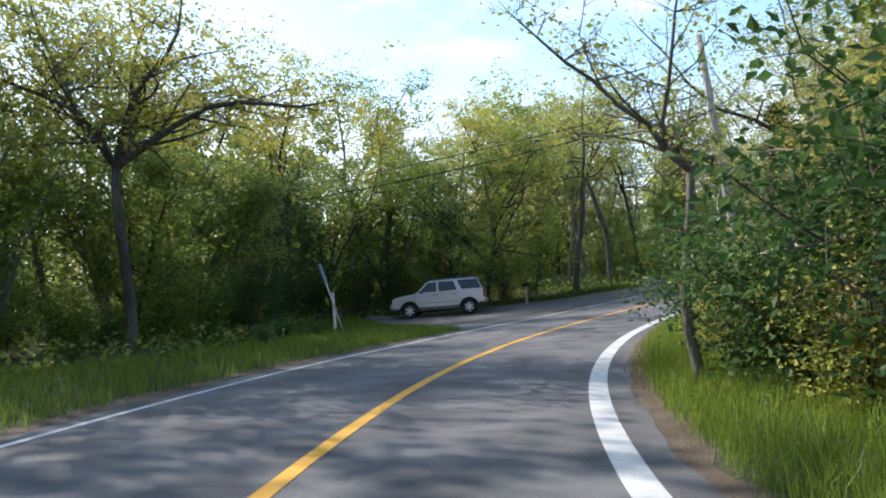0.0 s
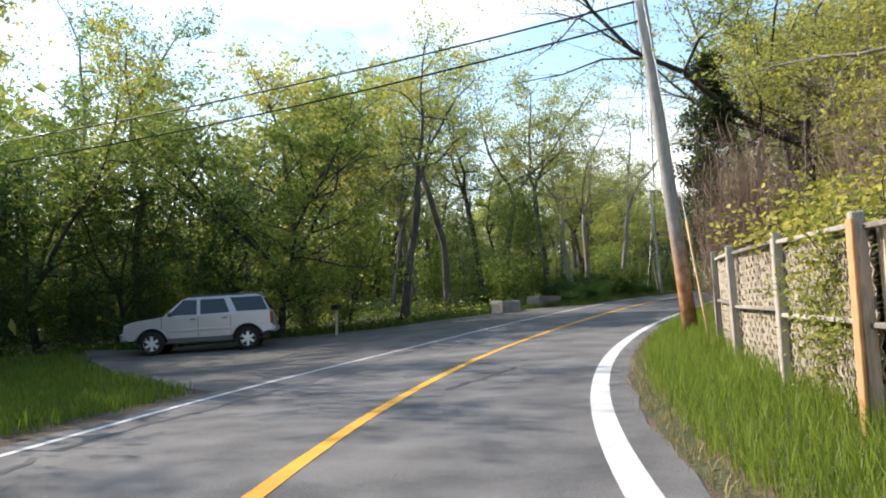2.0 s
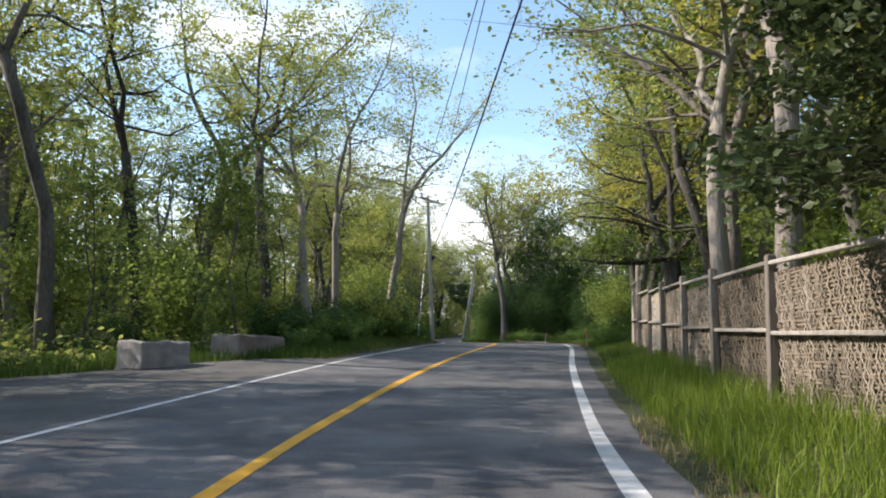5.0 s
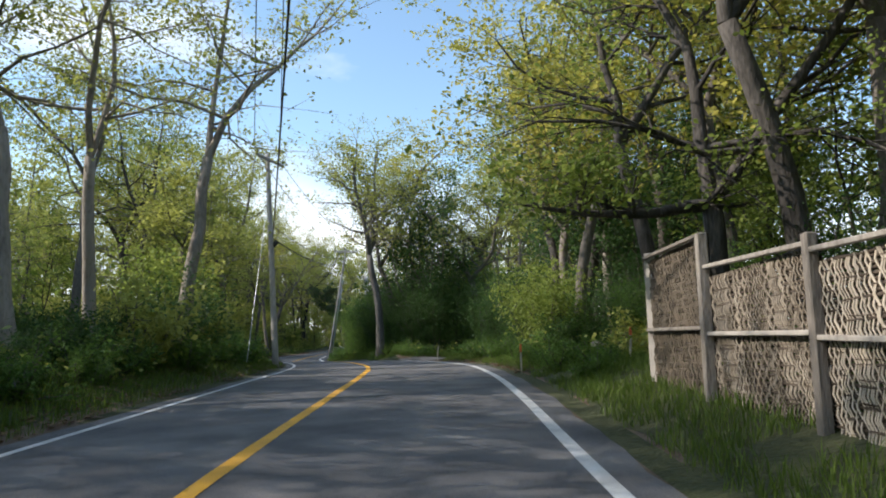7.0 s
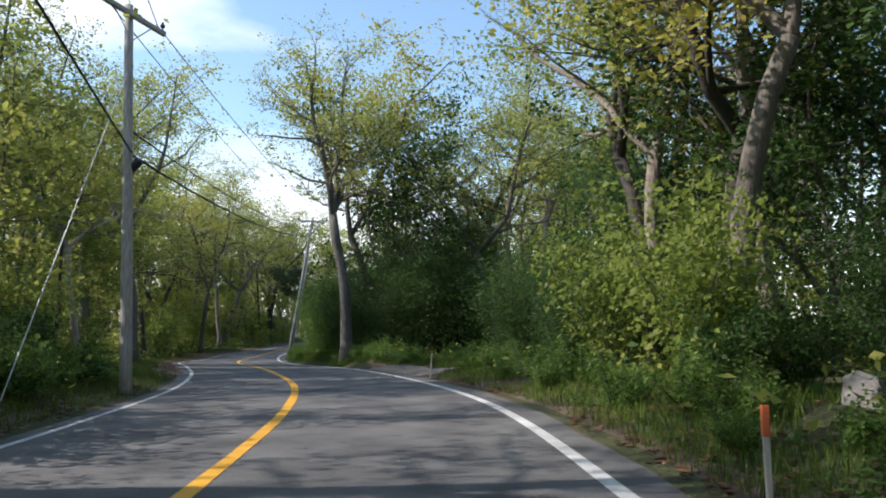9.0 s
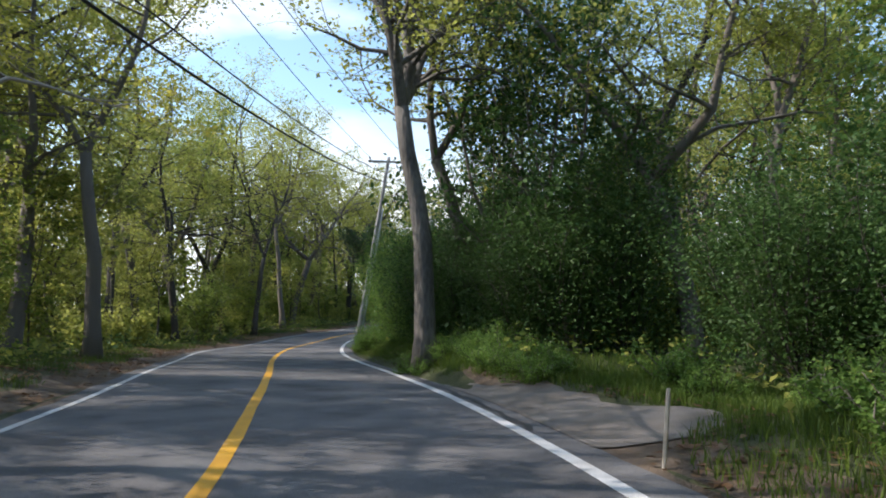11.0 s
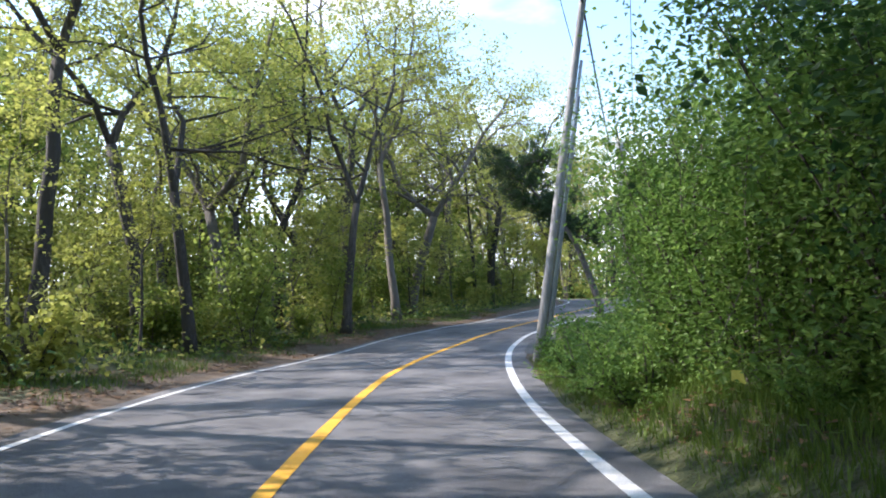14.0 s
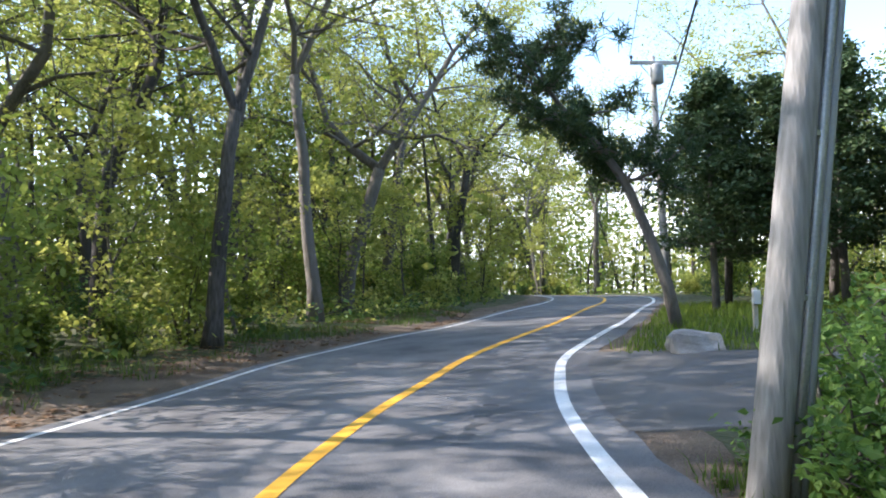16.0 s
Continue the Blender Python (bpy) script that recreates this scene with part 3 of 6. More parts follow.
OAK = "tall woodland tree with crooked grey limbs and sparse spring leaves"
oaks = [
    tree(11, 12.5, 0.19, 0.40, 6, 0.42, 7000, 0.112, label=OAK),
    tree(12, 13.0, 0.16, 0.46, 5, 0.36, 6400, 0.112, foliage=LEAF_SPRING, label=OAK),
    tree(13, 11.5, 0.22, 0.34, 7, 0.50, 7300, 0.112, foliage=LEAF_SPRING, label=OAK),
    tree(14, 12.0, 0.15, 0.44, 5, 0.40, 6700, 0.112, foliage=LEAF_GREEN, label="slender woodland tree with fresh green leaves"),
]
bare_oaks = [
    tree(21, 12.5, 0.17, 0.38, 6, 0.40, 4800, 0.104, bark=PALE_BARK, bare=0.3, label="tall half-bare tree with pale grey twisting limbs"),
    tree(22, 11.0, 0.14, 0.36, 6, 0.45, 4500, 0.104, bark=PALE_BARK, bare=0.35, foliage=LEAF_YELLOW, label="half-bare tree with pale limbs and budding yellow leaves"),
]
yellow_oak = tree(31, 11.5, 0.17, 0.36, 7, 0.55, 8400, 0.116, foliage=LEAF_YELLOW, flat=0.3, label="spreading oak with yellow-green young leaves in flat layers")
saplings = [
    tree(41, 6.0, 0.055, 0.35, 6, 0.45, 3600, 0.120, foliage=LEAF_GREEN, low=6, name="sapling", label="young understorey tree with fresh green leaves", twigs=False),
    tree(42, 5.0, 0.045, 0.3, 6, 0.5, 3400, 0.120, foliage=LEAF_SPRING, low=7, name="sapling", label="thin understorey tree with light green leaves", twigs=False),
    tree(43, 7.5, 0.06, 0.5, 4, 0.35, 2800, 0.128, foliage=LEAF_SPRING, low=3, name="sapling", label="slim forest pole with a thin light green crown", twigs=False),
]
shrubs = [
    shrub(51, 1.5, 1.1, 1900, 0.11, LEAF_GREEN, label="leafy green roadside bush"),
    shrub(52, 2.2, 1.4, 2600, 0.12, LEAF_DARK, label="dense dark green bush at the wood's edge"),
    shrub(53, 1.1, 1.0, 1800, 0.09, LEAF_SPRING, label="low light green undergrowth bush"),
    shrub(54, 3.0, 1.6, 3400, 0.12, LEAF_GREEN, label="tall green thicket bush"),
]
far_oaks = [
    tree(61, 13.0, 0.17, 0.42, 5, 0.45, 3600, 0.208, foliage=LEAF_SPRING, label="woodland tree standing back among others", twigs=False),
    tree(62, 12.0, 0.15, 0.45, 5, 0.40, 3600, 0.208, foliage=LEAF_GREEN, label="woodland tree standing back among others", twigs=False),
]
cedar = conifer(71, 9.5, 0.15, CEDAR, "dark evergreen cedar tree with brown-green boughs", leaves=22000, width=0.22, base=0.26, leaf=0.115)
thickets = [
    shrub(55, 4.6, 1.7, 12500, 0.085, LEAF_DARK, name="tall_thicket", label="tall dense wall of dark green leaves", stems=16, base=0.02, folded=True),
    shrub(56, 4.2, 1.6, 13500, 0.078, LEAF_FRESH, name="tall_thicket", label="tall dense thicket in fresh green leaf", stems=16, base=0.02, folded=True),
]

# ---------- fence along the right verge ----------
WEATHERED = material("weathered_wood", (0.19, 0.165, 0.14), (0.45, 0.41, 0.36), 2, 40, 0.85, 0.6, stretch=(1, 1, 0.2), random=0.4)
NEW_CEDAR = material("new_cedar_wood", (0.42, 0.22, 0.10), (0.62, 0.38, 0.20), 2, 40, 0.8, 0.4, stretch=(1, 1, 0.2))
TAN_REED = material("tan_reed", (0.34, 0.23, 0.14), (0.66, 0.50, 0.36), 5, 60, 0.9, 0.5, stretch=(1, 1, 0.3), random=0.6)
REED = material("woven_reed", (0.07, 0.052, 0.038), (0.24, 0.19, 0.14), 5, 60, 0.9, 0.5, stretch=(1, 1, 0.3), random=0.6)
PALE_REED = material("pale_reed", (0.16, 0.13, 0.095), (0.52, 0.45, 0.36), 5, 60, 0.9, 0.5, stretch=(1, 1, 0.3), random=0.9)
FENCE_LINE = [(3.12, 2.2), (3.5, 6.4), (4.5, 11.8), (5.7, 16.2), (8.1, 21.4), (9.7, 24.1), (12.2, 27.4), (14.9, 31.3), (16.5, 33.4), (18.5, 35.6), (20.3, 37.6), (23.95, 41.5), (25.85, 43.5)]


def fence_points(step):
    p = [Vector((a, b)) for a, b in FENCE_LINE]
    out, left = [p[0]], step
    for a, b in zip(p[:-1], p[1:]):
        d, done = (b - a).length, 0.0
        while d - done >= left:
            done += left
            out.append(a + (b - a) * done / d)
            left = step
        left -= d - done
    return out


def post_mesh(w, h):
    bm = bmesh.new()
    box(bm, (w, w, h), (0, 0, h / 2 - 0.25), 0.012)
    me = bpy.data.meshes.new("post")
    bm.to_mesh(me)
    bm.free()
    return me


POST_ME = post_mesh(0.1, 1.80)
POST_ME.materials.append(WEATHERED)
TALL_ME = post_mesh(0.12, 2.06)
TALL_ME.materials.append(WEATHERED)
RAIL_ME = bpy.data.meshes.new("rail")
_b = box(bmesh.new(), (1, 0.06, 0.045), (0.5, 0, 0), 0.008)
_b.to_mesh(RAIL_ME)
_b.free()
RAIL_ME.materials.append(WEATHERED)
STALK_MES = []
for k in range(3):
    v, f = [], []
    r = random.Random(k)
    zs = [0.0, 0.55, 1.1, 1.62 + 0.04 * k]
    tube(v, f, [(r.uniform(-0.01, 0.01), r.uniform(-0.008, 0.008), z) for z in zs], [0.016, 0.0155, 0.015, 0.013], 4)
    o = mesh_object("reed_stalk", v, f, TAN_REED, smooth=True)
    STALK_MES.append(o.data)
    bpy.data.objects.remove(o)

run = sum(math.dist(a, b) for a, b in zip(FENCE_LINE[:-1], FENCE_LINE[1:]))
posts = fence_points(run / round(run / 2.45) - 1e-4)
if (posts[-1] - Vector(FENCE_LINE[-1])).length > 0.3:
    posts.append(Vector(FENCE_LINE[-1]))


def weave(v, f, length, h):
    """Close rows of withies that back the upright stalks."""
    for r in range(int(h / 0.04)):
        z, n = 0.03 + r * 0.04, 9
        pts = [(length * i / n, random.uniform(-0.006, 0.006), z + random.uniform(-0.010, 0.010)) for i in range(n + 1)]
        tube(v, f, pts, [random.uniform(0.015, 0.022) for _ in pts], 4, cap=False)


def leaning_stalks(v, f, length, h):
    """Thin stalks that slant across the rows and dip in and out of them."""
    n, m = int(length / 0.038), 18
    for j in range(n):
        x0, lean, shift = length * (j + random.uniform(-0.3, 0.3)) / n, random.uniform(0.16, 0.28), random.randrange(2)
        pts = [(min(max(x0 + lean * (i / m - 0.4), 0.0), length), 0.017 + 0.014 * (1 if (i + shift) % 2 else -1), (h - 0.02) * i / m) for i in range(m + 1)]
        tube(v, f, pts, [random.uniform(0.006, 0.010)] * (m + 1), 4, cap=False)


stalk_count = 0
for k, (a, b) in enumerate(zip(posts[:-1], posts[1:])):
    gap = b - a
    ang = math.atan2(gap.y, gap.x)
    za, zb = gz(a.x, a.y), gz(b.x, b.y)
    step_up = 0.34 if k >= len(posts) - 2 else 0.0
    h = 1.46 + step_up
    panel = new("reed_fence")
    panel.matrix_basis = Matrix.Translation((a.x, a.y, min(za, zb))) @ Matrix.Rotation(ang, 4, "Z")
    made = "old reed-screen fence panel with weathered grey posts and rails" if k % 9 else "reed-screen fence panel overgrown with green vines"
    tagged(panel, made, "fence", "roadside fence")
    post = new("post", TALL_ME if step_up else POST_ME)
    post.parent = panel
    post.matrix_basis = pose(0, 0.085, za - min(za, zb), random.uniform(-1.5, 1.5), random.uniform(-2, 2), random.uniform(-4, 4))
    length = gap.length
    for zz in (h, 0.74):
        rail = new("rail", RAIL_ME)
        rail.parent = panel
        rail.matrix_basis = Matrix.Translation((0, 0.075, zz + max(za - zb, 0.0) * 0.5)) @ Matrix.Rotation(random.uniform(-0.015, 0.015) - 0.5 * math.atan2(zb - za, length), 4, "Y") @ Matrix.Diagonal((length, 1, 1, 1))
    n = 98
    if stalk_count + n <= 300 and 3 <= k < 6:
        for j in range(n):
            st = new("reed_stalk", STALK_MES[j % 3])
            st.parent = panel
            st.matrix_basis = pose(0.05 + (length - 0.1) * (j + random.uniform(-0.2, 0.2)) / n, -0.01 + 0.012 * (j % 2), 0.02, random.uniform(-1, 1), random.uniform(-2.2, 2.2), 0) @ Matrix.Diagonal((1, 1, h / 1.66, 1))
        stalk_count += n
    else:
        v, f = [], []
        if k >= 6:
            weave(v, f, length, h)
            v2, f2 = [], []
            leaning_stalks(v2, f2, length, h)
            o = mesh_object("stalk_screen", v2, f2, PALE_REED, smooth=True)
            o.parent = panel
            tagged(o, "slanting pale reed stalks", kind="stuff")
        else:
            for j in range(n):
                x0, lean, out = 0.05 + (length - 0.1) * (j + random.uniform(-0.2, 0.2)) / n, random.uniform(-0.06, 0.06), 0.012 * (j % 2)
                tube(v, f, [(x0, out, 0.0), (x0 + lean, out, h - random.uniform(0, 0.06))], [0.014, 0.011], 4)
        o = mesh_object("reed_screen", v, f, REED if k >= 6 else TAN_REED, smooth=True)
        o.parent = panel
        tagged(o, "woven screen of grey-brown reed stalks", kind="stuff")
    if k in (5, 6):
        bm = box(bmesh.new(), (0.13, 0.03, 1.75), (0.0, 0.17, 0.62), 0.006)
        part("cover_board", bm, NEW_CEDAR, panel, "fresh orange cedar board")
last = new("fence_post", TALL_ME)
last.matrix_basis = pose(posts[-1].x, posts[-1].y, gz(*posts[-1]))
tagged(last, "pale weathered wooden end post of the fence", "post")

# ---------- utility poles and wires ----------
POLE_WOOD = material("pole_wood", (0.25, 0.235, 0.22), (0.52, 0.49, 0.46), 1.2, 30, 0.85, 0.6, stretch=(1, 1, 0.12))
RUSTY_WOOD = material("red_brown_pole_wood", (0.20, 0.085, 0.035), (0.52, 0.27, 0.12), 1.5, 30, 0.85, 0.6, stretch=(1, 1, 0.12))
WIRE = plain("black_cable", (0.02, 0.02, 0.022), 0.6)
METAL = material("galvanised_metal", (0.35, 0.36, 0.38), (0.55, 0.56, 0.58), 3, 50, 0.45, 0.1, metal=0.7)
GREY_PAINT = plain("grey_enamel", (0.30, 0.32, 0.33), 0.45)
YELLOW_PLASTIC = plain("yellow_plastic", (0.60, 0.40, 0.18), 0.5)
PORCELAIN = plain("dark_insulator", (0.06, 0.05, 0.05), 0.25)


def stained(low, high, top):
    """Grey pole wood with a ragged red-brown stain up from the foot."""
    m = POLE_WOOD.copy()
    m.name = "stained_pole_wood"
    n, l = m.node_tree.nodes, m.node_tree.links
    b = n["Principled BSDF"]
    grey = b.inputs["Base Color"].links[0].from_socket
    co, sep, ns = n.new("ShaderNodeTexCoord"), n.new("ShaderNodeSeparateXYZ"), n.new("ShaderNodeTexNoise")
    ns.inputs["Scale"].default_value, ns.inputs["Detail"].default_value = 5.0, 5
    l.new(co.outputs["Object"], sep.inputs[0])
    l.new(co.outputs["Object"], ns.inputs["Vector"])
    add, ramp, mix, tone = n.new("ShaderNodeMath"), n.new("ShaderNodeMapRange"), n.new("ShaderNodeMix"), n.new("ShaderNodeValToRGB")
    add.operation, add.inputs[1].default_value = "MULTIPLY_ADD", 1.6
    l.new(ns.outputs["Fac"], add.inputs[0])
    l.new(sep.outputs["Z"], add.inputs[2])
    ramp.inputs["From Min"].default_value, ramp.inputs["From Max"].default_value = top, top + 1.5
    l.new(add.outputs[0], ramp.inputs["Value"])
    tone.color_ramp.elements[0].color, tone.color_ramp.elements[1].color = (*low, 1), (*high, 1)
    tone.color_ramp.elements[0].position, tone.color_ramp.elements[1].position = 0.35, 0.65
    l.new(ns.outputs["Fac"], tone.inputs["Fac"])
    mix.data_type = "RGBA"
    l.new(ramp.outputs["Result"], mix.inputs["Factor"])
    l.new(tone.outputs["Color"], mix.inputs["A"])
    l.new(grey, mix.inputs["B"])
    l.new(mix.outputs["Result"], b.inputs["Base Color"])
    return m


STAINED = stained((0.24, 0.09, 0.035), (0.55, 0.29, 0.13), 1.9)


def pole(name, x, y, height, radius, lean, arm=None, arm_turn=0.0, rusty=0.0, label="", wood=None):
    """A wooden utility pole at its foot, with crossarm, braces and insulators."""
    thing = new(name)
    z0 = gz(x, y)
    thing.matrix_basis = Matrix.Translation((x, y, z0))
    axis = Vector((lean[0], lean[1], 1.0))
    for part_name, h0, h1, mat in (("shaft", -0.4, height, STAINED if rusty else wood or POLE_WOOD),):
        if h1 <= h0:
            continue
        v, f = [], []
        n = 7
        hs = [h0 + (h1 - h0) * i / n for i in range(n + 1)]
        tube(v, f, [axis * h for h in hs], [radius * (1 - 0.3 * h / height) for h in hs], 14)
        o = mesh_object(part_name, v, f, mat, smooth=True)
        o.parent = thing
    if arm:
        top = axis * (height - 0.25)
        t = Matrix.Translation(top) @ Matrix.Rotation(arm_turn, 4, "Z")
        bm = bmesh.new()
        box(bm, (arm, 0.09, 0.11), (0, -radius, 0), 0.01)
        a = part("crossarm", bm, POLE_WOOD, thing)
        a.matrix_basis = t
        for sx in (-1, 1):
            v, f = [], []
            tube(v, f, [(sx * arm * 0.28, -radius, -0.05), (0, -radius * 0.9, -0.55)], [0.014, 0.014], 4)
            o = mesh_object("brace", v, f, METAL)
            o.parent = thing
            o.matrix_basis = t
            v, f = [], []
            tube(v, f, [(sx * arm * 0.46, -radius, z) for z in (0.04, 0.12, 0.13, 0.19, 0.2, 0.25)], [0.02, 0.02, 0.05, 0.055, 0.035, 0.02], 8)
            o = mesh_object("insulator", v, f, PORCELAIN, smooth=True)
            o.parent = thing
            o.matrix_basis = t
    return tagged(thing, label, "utility pole"), z0, axis


poleA, zA, axA = pole("utility_pole", 10.69, 26.6, 9.6, 0.17, (-0.105, 0.0), None, 0, 1.75, "tall wooden utility pole, red-brown near its foot")
poleB, zB, axB = pole("utility_pole", 30.6, 61.7, 8.05, 0.12, (-0.005, 0.094), 2.0, radians(-62 + 90), 0.0, "grey wooden utility pole with a crossarm")
SILVER_WOOD = material("silver_pole_wood", (0.16, 0.155, 0.15), (0.40, 0.39, 0.385), 1.2, 30, 0.8, 0.6, stretch=(1, 1, 0.12))
poleD, zD, axD = pole("utility_pole", 50.3, 86.67, 8.9, 0.105, (0.161, -0.033), 1.9, radians(-30), 0.0, "leaning silver-grey wooden utility pole with conduit", SILVER_WOOD)
poleE, zE, axE = pole("utility_pole", 64.7, 100.2, 7.9, 0.13, (-0.05, 0.0), 1.5, radians(-30), 0.0, "wooden utility pole carrying a grey transformer")
# conduit and strap bolts on the leaning pole
for off, r in ((0.135, 0.035), (0.19, 0.022)):
    v, f = [], []
    tube(v, f, [axD * h + Vector((off * 0.86, -off * 0.5, 0)) for h in (-0.2, 1.2, 2.6, 4.2, 5.6 if r < 0.03 else 6.4)], [r] * 5, 8)
    o = mesh_object("conduit", v, f, METAL if r > 0.03 else GREY_PAINT, smooth=True)
    o.parent = poleD
    tagged(o, "metal cable conduit")
for h in (1.1, 2.0, 2.9, 3.8):
    bm = box(bmesh.new(), (0.2, 0.05, 0.035), axD * h + Vector((0.1, -0.06, 0)), 0.005)
    part("strap", bm, METAL, poleD)
# transformer can
v, f = [], []
tube(v, f, [axE * 7.55 + Vector((-0.04, -0.26, z)) * 0.8 for z in (-0.75, -0.7, -0.05, 0.0, 0.06)], [0.14, 0.2, 0.2, 0.19, 0.08], 14)
o = mesh_object("transformer", v, f, GREY_PAINT, smooth=True)
o.parent = poleE
tagged(o, "grey cylindrical transformer can")
# splice case hanging near the middle pole
v, f = [], []
tube(v, f, [(0.14, -0.05, z) for z in (-0.2, -0.17, 0.17, 0.2)], [0.05, 0.09, 0.09, 0.05], 10)
o = mesh_object("splice_case", v, f, WIRE, smooth=True)
o.parent = poleB
o.matrix_basis = Matrix.Translation(axB * 4.6) @ pose(0, 0, 0, 30, 35, 0)
tagged(o, "black cable splice case")


def at_pole(x, y, z0, axis, h, side=0.0, turn=0.0):
    return Vector((x, y, z0)) + axis * h + Vector((math.cos(turn), math.sin(turn), 0)) * side


def cable(a, b, sag, r, name="power_line", label="black overhead power line"):
    v, f = [], []
    n = 14
    tube(v, f, [a.lerp(b, i / n) - Vector((0, 0, 4 * sag * (i / n) * (1 - i / n))) for i in range(n + 1)], [r] * (n + 1), 5)
    return tagged(mesh_object(name, v, f, WIRE, smooth=True), label, "cable", "overhead lines")


PA = lambda h, s=0.0: at_pole(10.69, 26.6, zA, axA, h, s)
PB = lambda h, s=0.0: at_pole(30.6, 61.7, zB, axB, h, s, radians(28))
PD = lambda h, s=0.0: at_pole(50.3, 86.67, zD, axD, h, s, radians(-30))
PE = lambda h, s=0.0: at_pole(64.7, 100.2, zE, axE, h, s, radians(-30))
for h0, s0, h1, s1, sag, r in ((8.6, 0.15, 8.0, -0.9, 0.35, 0.013), (8.9, -0.15, 8.0, 0.9, 0.35, 0.012), (7.6, 0.15, 4.8, 0.15, 0.5, 0.02)):
    cable(PA(h0, s0), PB(h1, s1), sag, r)
for s0 in (-0.88, 0.88):
    cable(PB(8.0, s0), PD(8.85, s0), 0.35, 0.012)
    cable(PD(8.85, s0), PE(7.85, s0 * 0.8), 0.3, 0.012)
cable(PB(4.8), PD(7.7), 0.5, 0.026)
cable(PB(5.3), PD(8.1), 0.45, 0.018)
cable(PD(7.7), PE(5.6), 0.5, 0.024)
far_left = Vector((-26.0, 56.0, 8.2))
cable(PA(7.45, -0.15), far_left + Vector((0, 0, 0.9)), 1.0, 0.024)
cable(PA(7.0, -0.15), far_left, 1.1, 0.024)
far_pole, _, _ = pole("utility_pole", -26.0, 56.0, 9.3, 0.15, (0, 0), None, 0, 0, "wooden utility pole back among the trees")
# guy wire with its yellow guard
guy_foot = Vector((8.5, 22.6, gz(8.5, 22.6)))
guy_top = PA(8.8)
gw = new("guy_wire")
tagged(gw, "steel guy wire with a yellow plastic guard, staked in the grass", "guy wire")
for nm, k0, k1, r, mt in (("wire", 0.0, 1.0, 0.008, METAL), ("guard", 0.02, 0.25, 0.019, YELLOW_PLASTIC)):
    v, f = [], []
    tube(v, f, [guy_foot.lerp(guy_top, k0 + (k1 - k0) * i / 4) for i in range(5)], [r] * 5, 8)
    o = mesh_object(nm, v, f, mt, smooth=True)
    o.parent = gw
gw2 = new("guy_wire")
tagged(gw2, "thin steel guy wire running down into the bushes", "guy wire")
v, f = [], []
gx, gy = 27.6, 58.4
tube(v, f, [Vector((gx, gy, gz(gx, gy) - 0.1)), PB(6.6)], [0.009, 0.009], 6)
mesh_object("wire", v, f, METAL).parent = gw2

# ---------- granite blocks by the pull-off ----------
GRANITE = material("granite", (0.24, 0.22, 0.21), (0.46, 0.43, 0.41), 2.5, 90, 0.9, 0.8, depth=0.03)
PINK_GRANITE = material("pinkish_granite", (0.22, 0.18, 0.165), (0.42, 0.35, 0.32), 2.0, 80, 0.9, 0.8, depth=0.03)


def stone(name, size, seed, mat, rough=0.035):
    """A quarried block with chipped, uneven faces."""
    bm = bmesh.new()
    box(bm, size, (0, 0, size[2] / 2 - 0.06), 0.03)
    bmesh.ops.subdivide_edges(bm, edges=bm.edges[:], cuts=3, use_grid_fill=True)
    for v in bm.verts:
        v.co += Vector(noise.noise_vector(v.co * 2.3 + Vector((seed * 7.1, 0, 0)))) * rough * 1.6 + Vector(noise.noise_vector(v.co * 7 + Vector((0, seed, 0)))) * rough * 0.6
    me = bpy.data.meshes.new(name)
    bm.to_mesh(me)
    bm.free()
    me.materials.append(mat)
    return new(name, me)


def set_on(ob, x, y, turn=0.0, label="", category="", sink=0.0, group=""):
    ob.matrix_basis = Matrix.Translation((x, y, gz(x, y) - sink)) @ Matrix.Rotation(radians(turn), 4, "Z")
    return tagged(ob, label, category, group)


set_on(stone("stone_block", (1.30, 0.7, 0.56), 3, GRANITE), 12.3, 43.8, 32, "pale grey quarried granite block beside the pull-off", "stone block", 0, "granite blocks")
set_on(stone("stone_block", (2.35, 0.7, 0.50), 5, PINK_GRANITE), 14.95, 45.8, 42, "long pinkish granite block beside the pull-off", "stone block", 0, "granite blocks")
set_on(stone("boulder", (0.72, 0.5, 0.26), 8, GRANITE, 0.09), 55.55, 91.55, -25, "low pale boulder beside the driveway", "rock")
set_on(stone("boulder", (0.45, 0.35, 0.3), 9, GRANITE, 0.09), 33.2, 49.6, 70, "small grey stone in the grass", "rock")

# ---------- small roadside posts ----------
STAKE_WOOD = material("pale_stake_wood", (0.38, 0.33, 0.27), (0.62, 0.57, 0.5), 3, 50, 0.85, 0.4, stretch=(1, 1, 0.2))
ORANGE = plain("orange_paint", (0.75, 0.16, 0.05), 0.6)
WHITE = plain("white_paint", (0.75, 0.75, 0.73), 0.6)


def stake(x, y, h, w, tip, label, lean=(0, 0)):
    thing = new("marker_post")
    thing.matrix_basis = Matrix.Translation((x, y, gz(x, y))) @ pose(0, 0, 0, lean[0], lean[1], random.uniform(0, 40))
    part("stake", box(bmesh.new(), (w, w * 0.6, h + 0.2), (0, 0, h / 2 - 0.1), 0.006), STAKE_WOOD, thing)
    if tip:
        part("painted_tip", box(bmesh.new(), (w + 0.006, w * 0.6 + 0.006, h * 0.28), (0, 0, h * 0.86), 0.004), tip, thing, "orange painted tip")
    return tagged(thing, label, "marker post", "roadside markers")


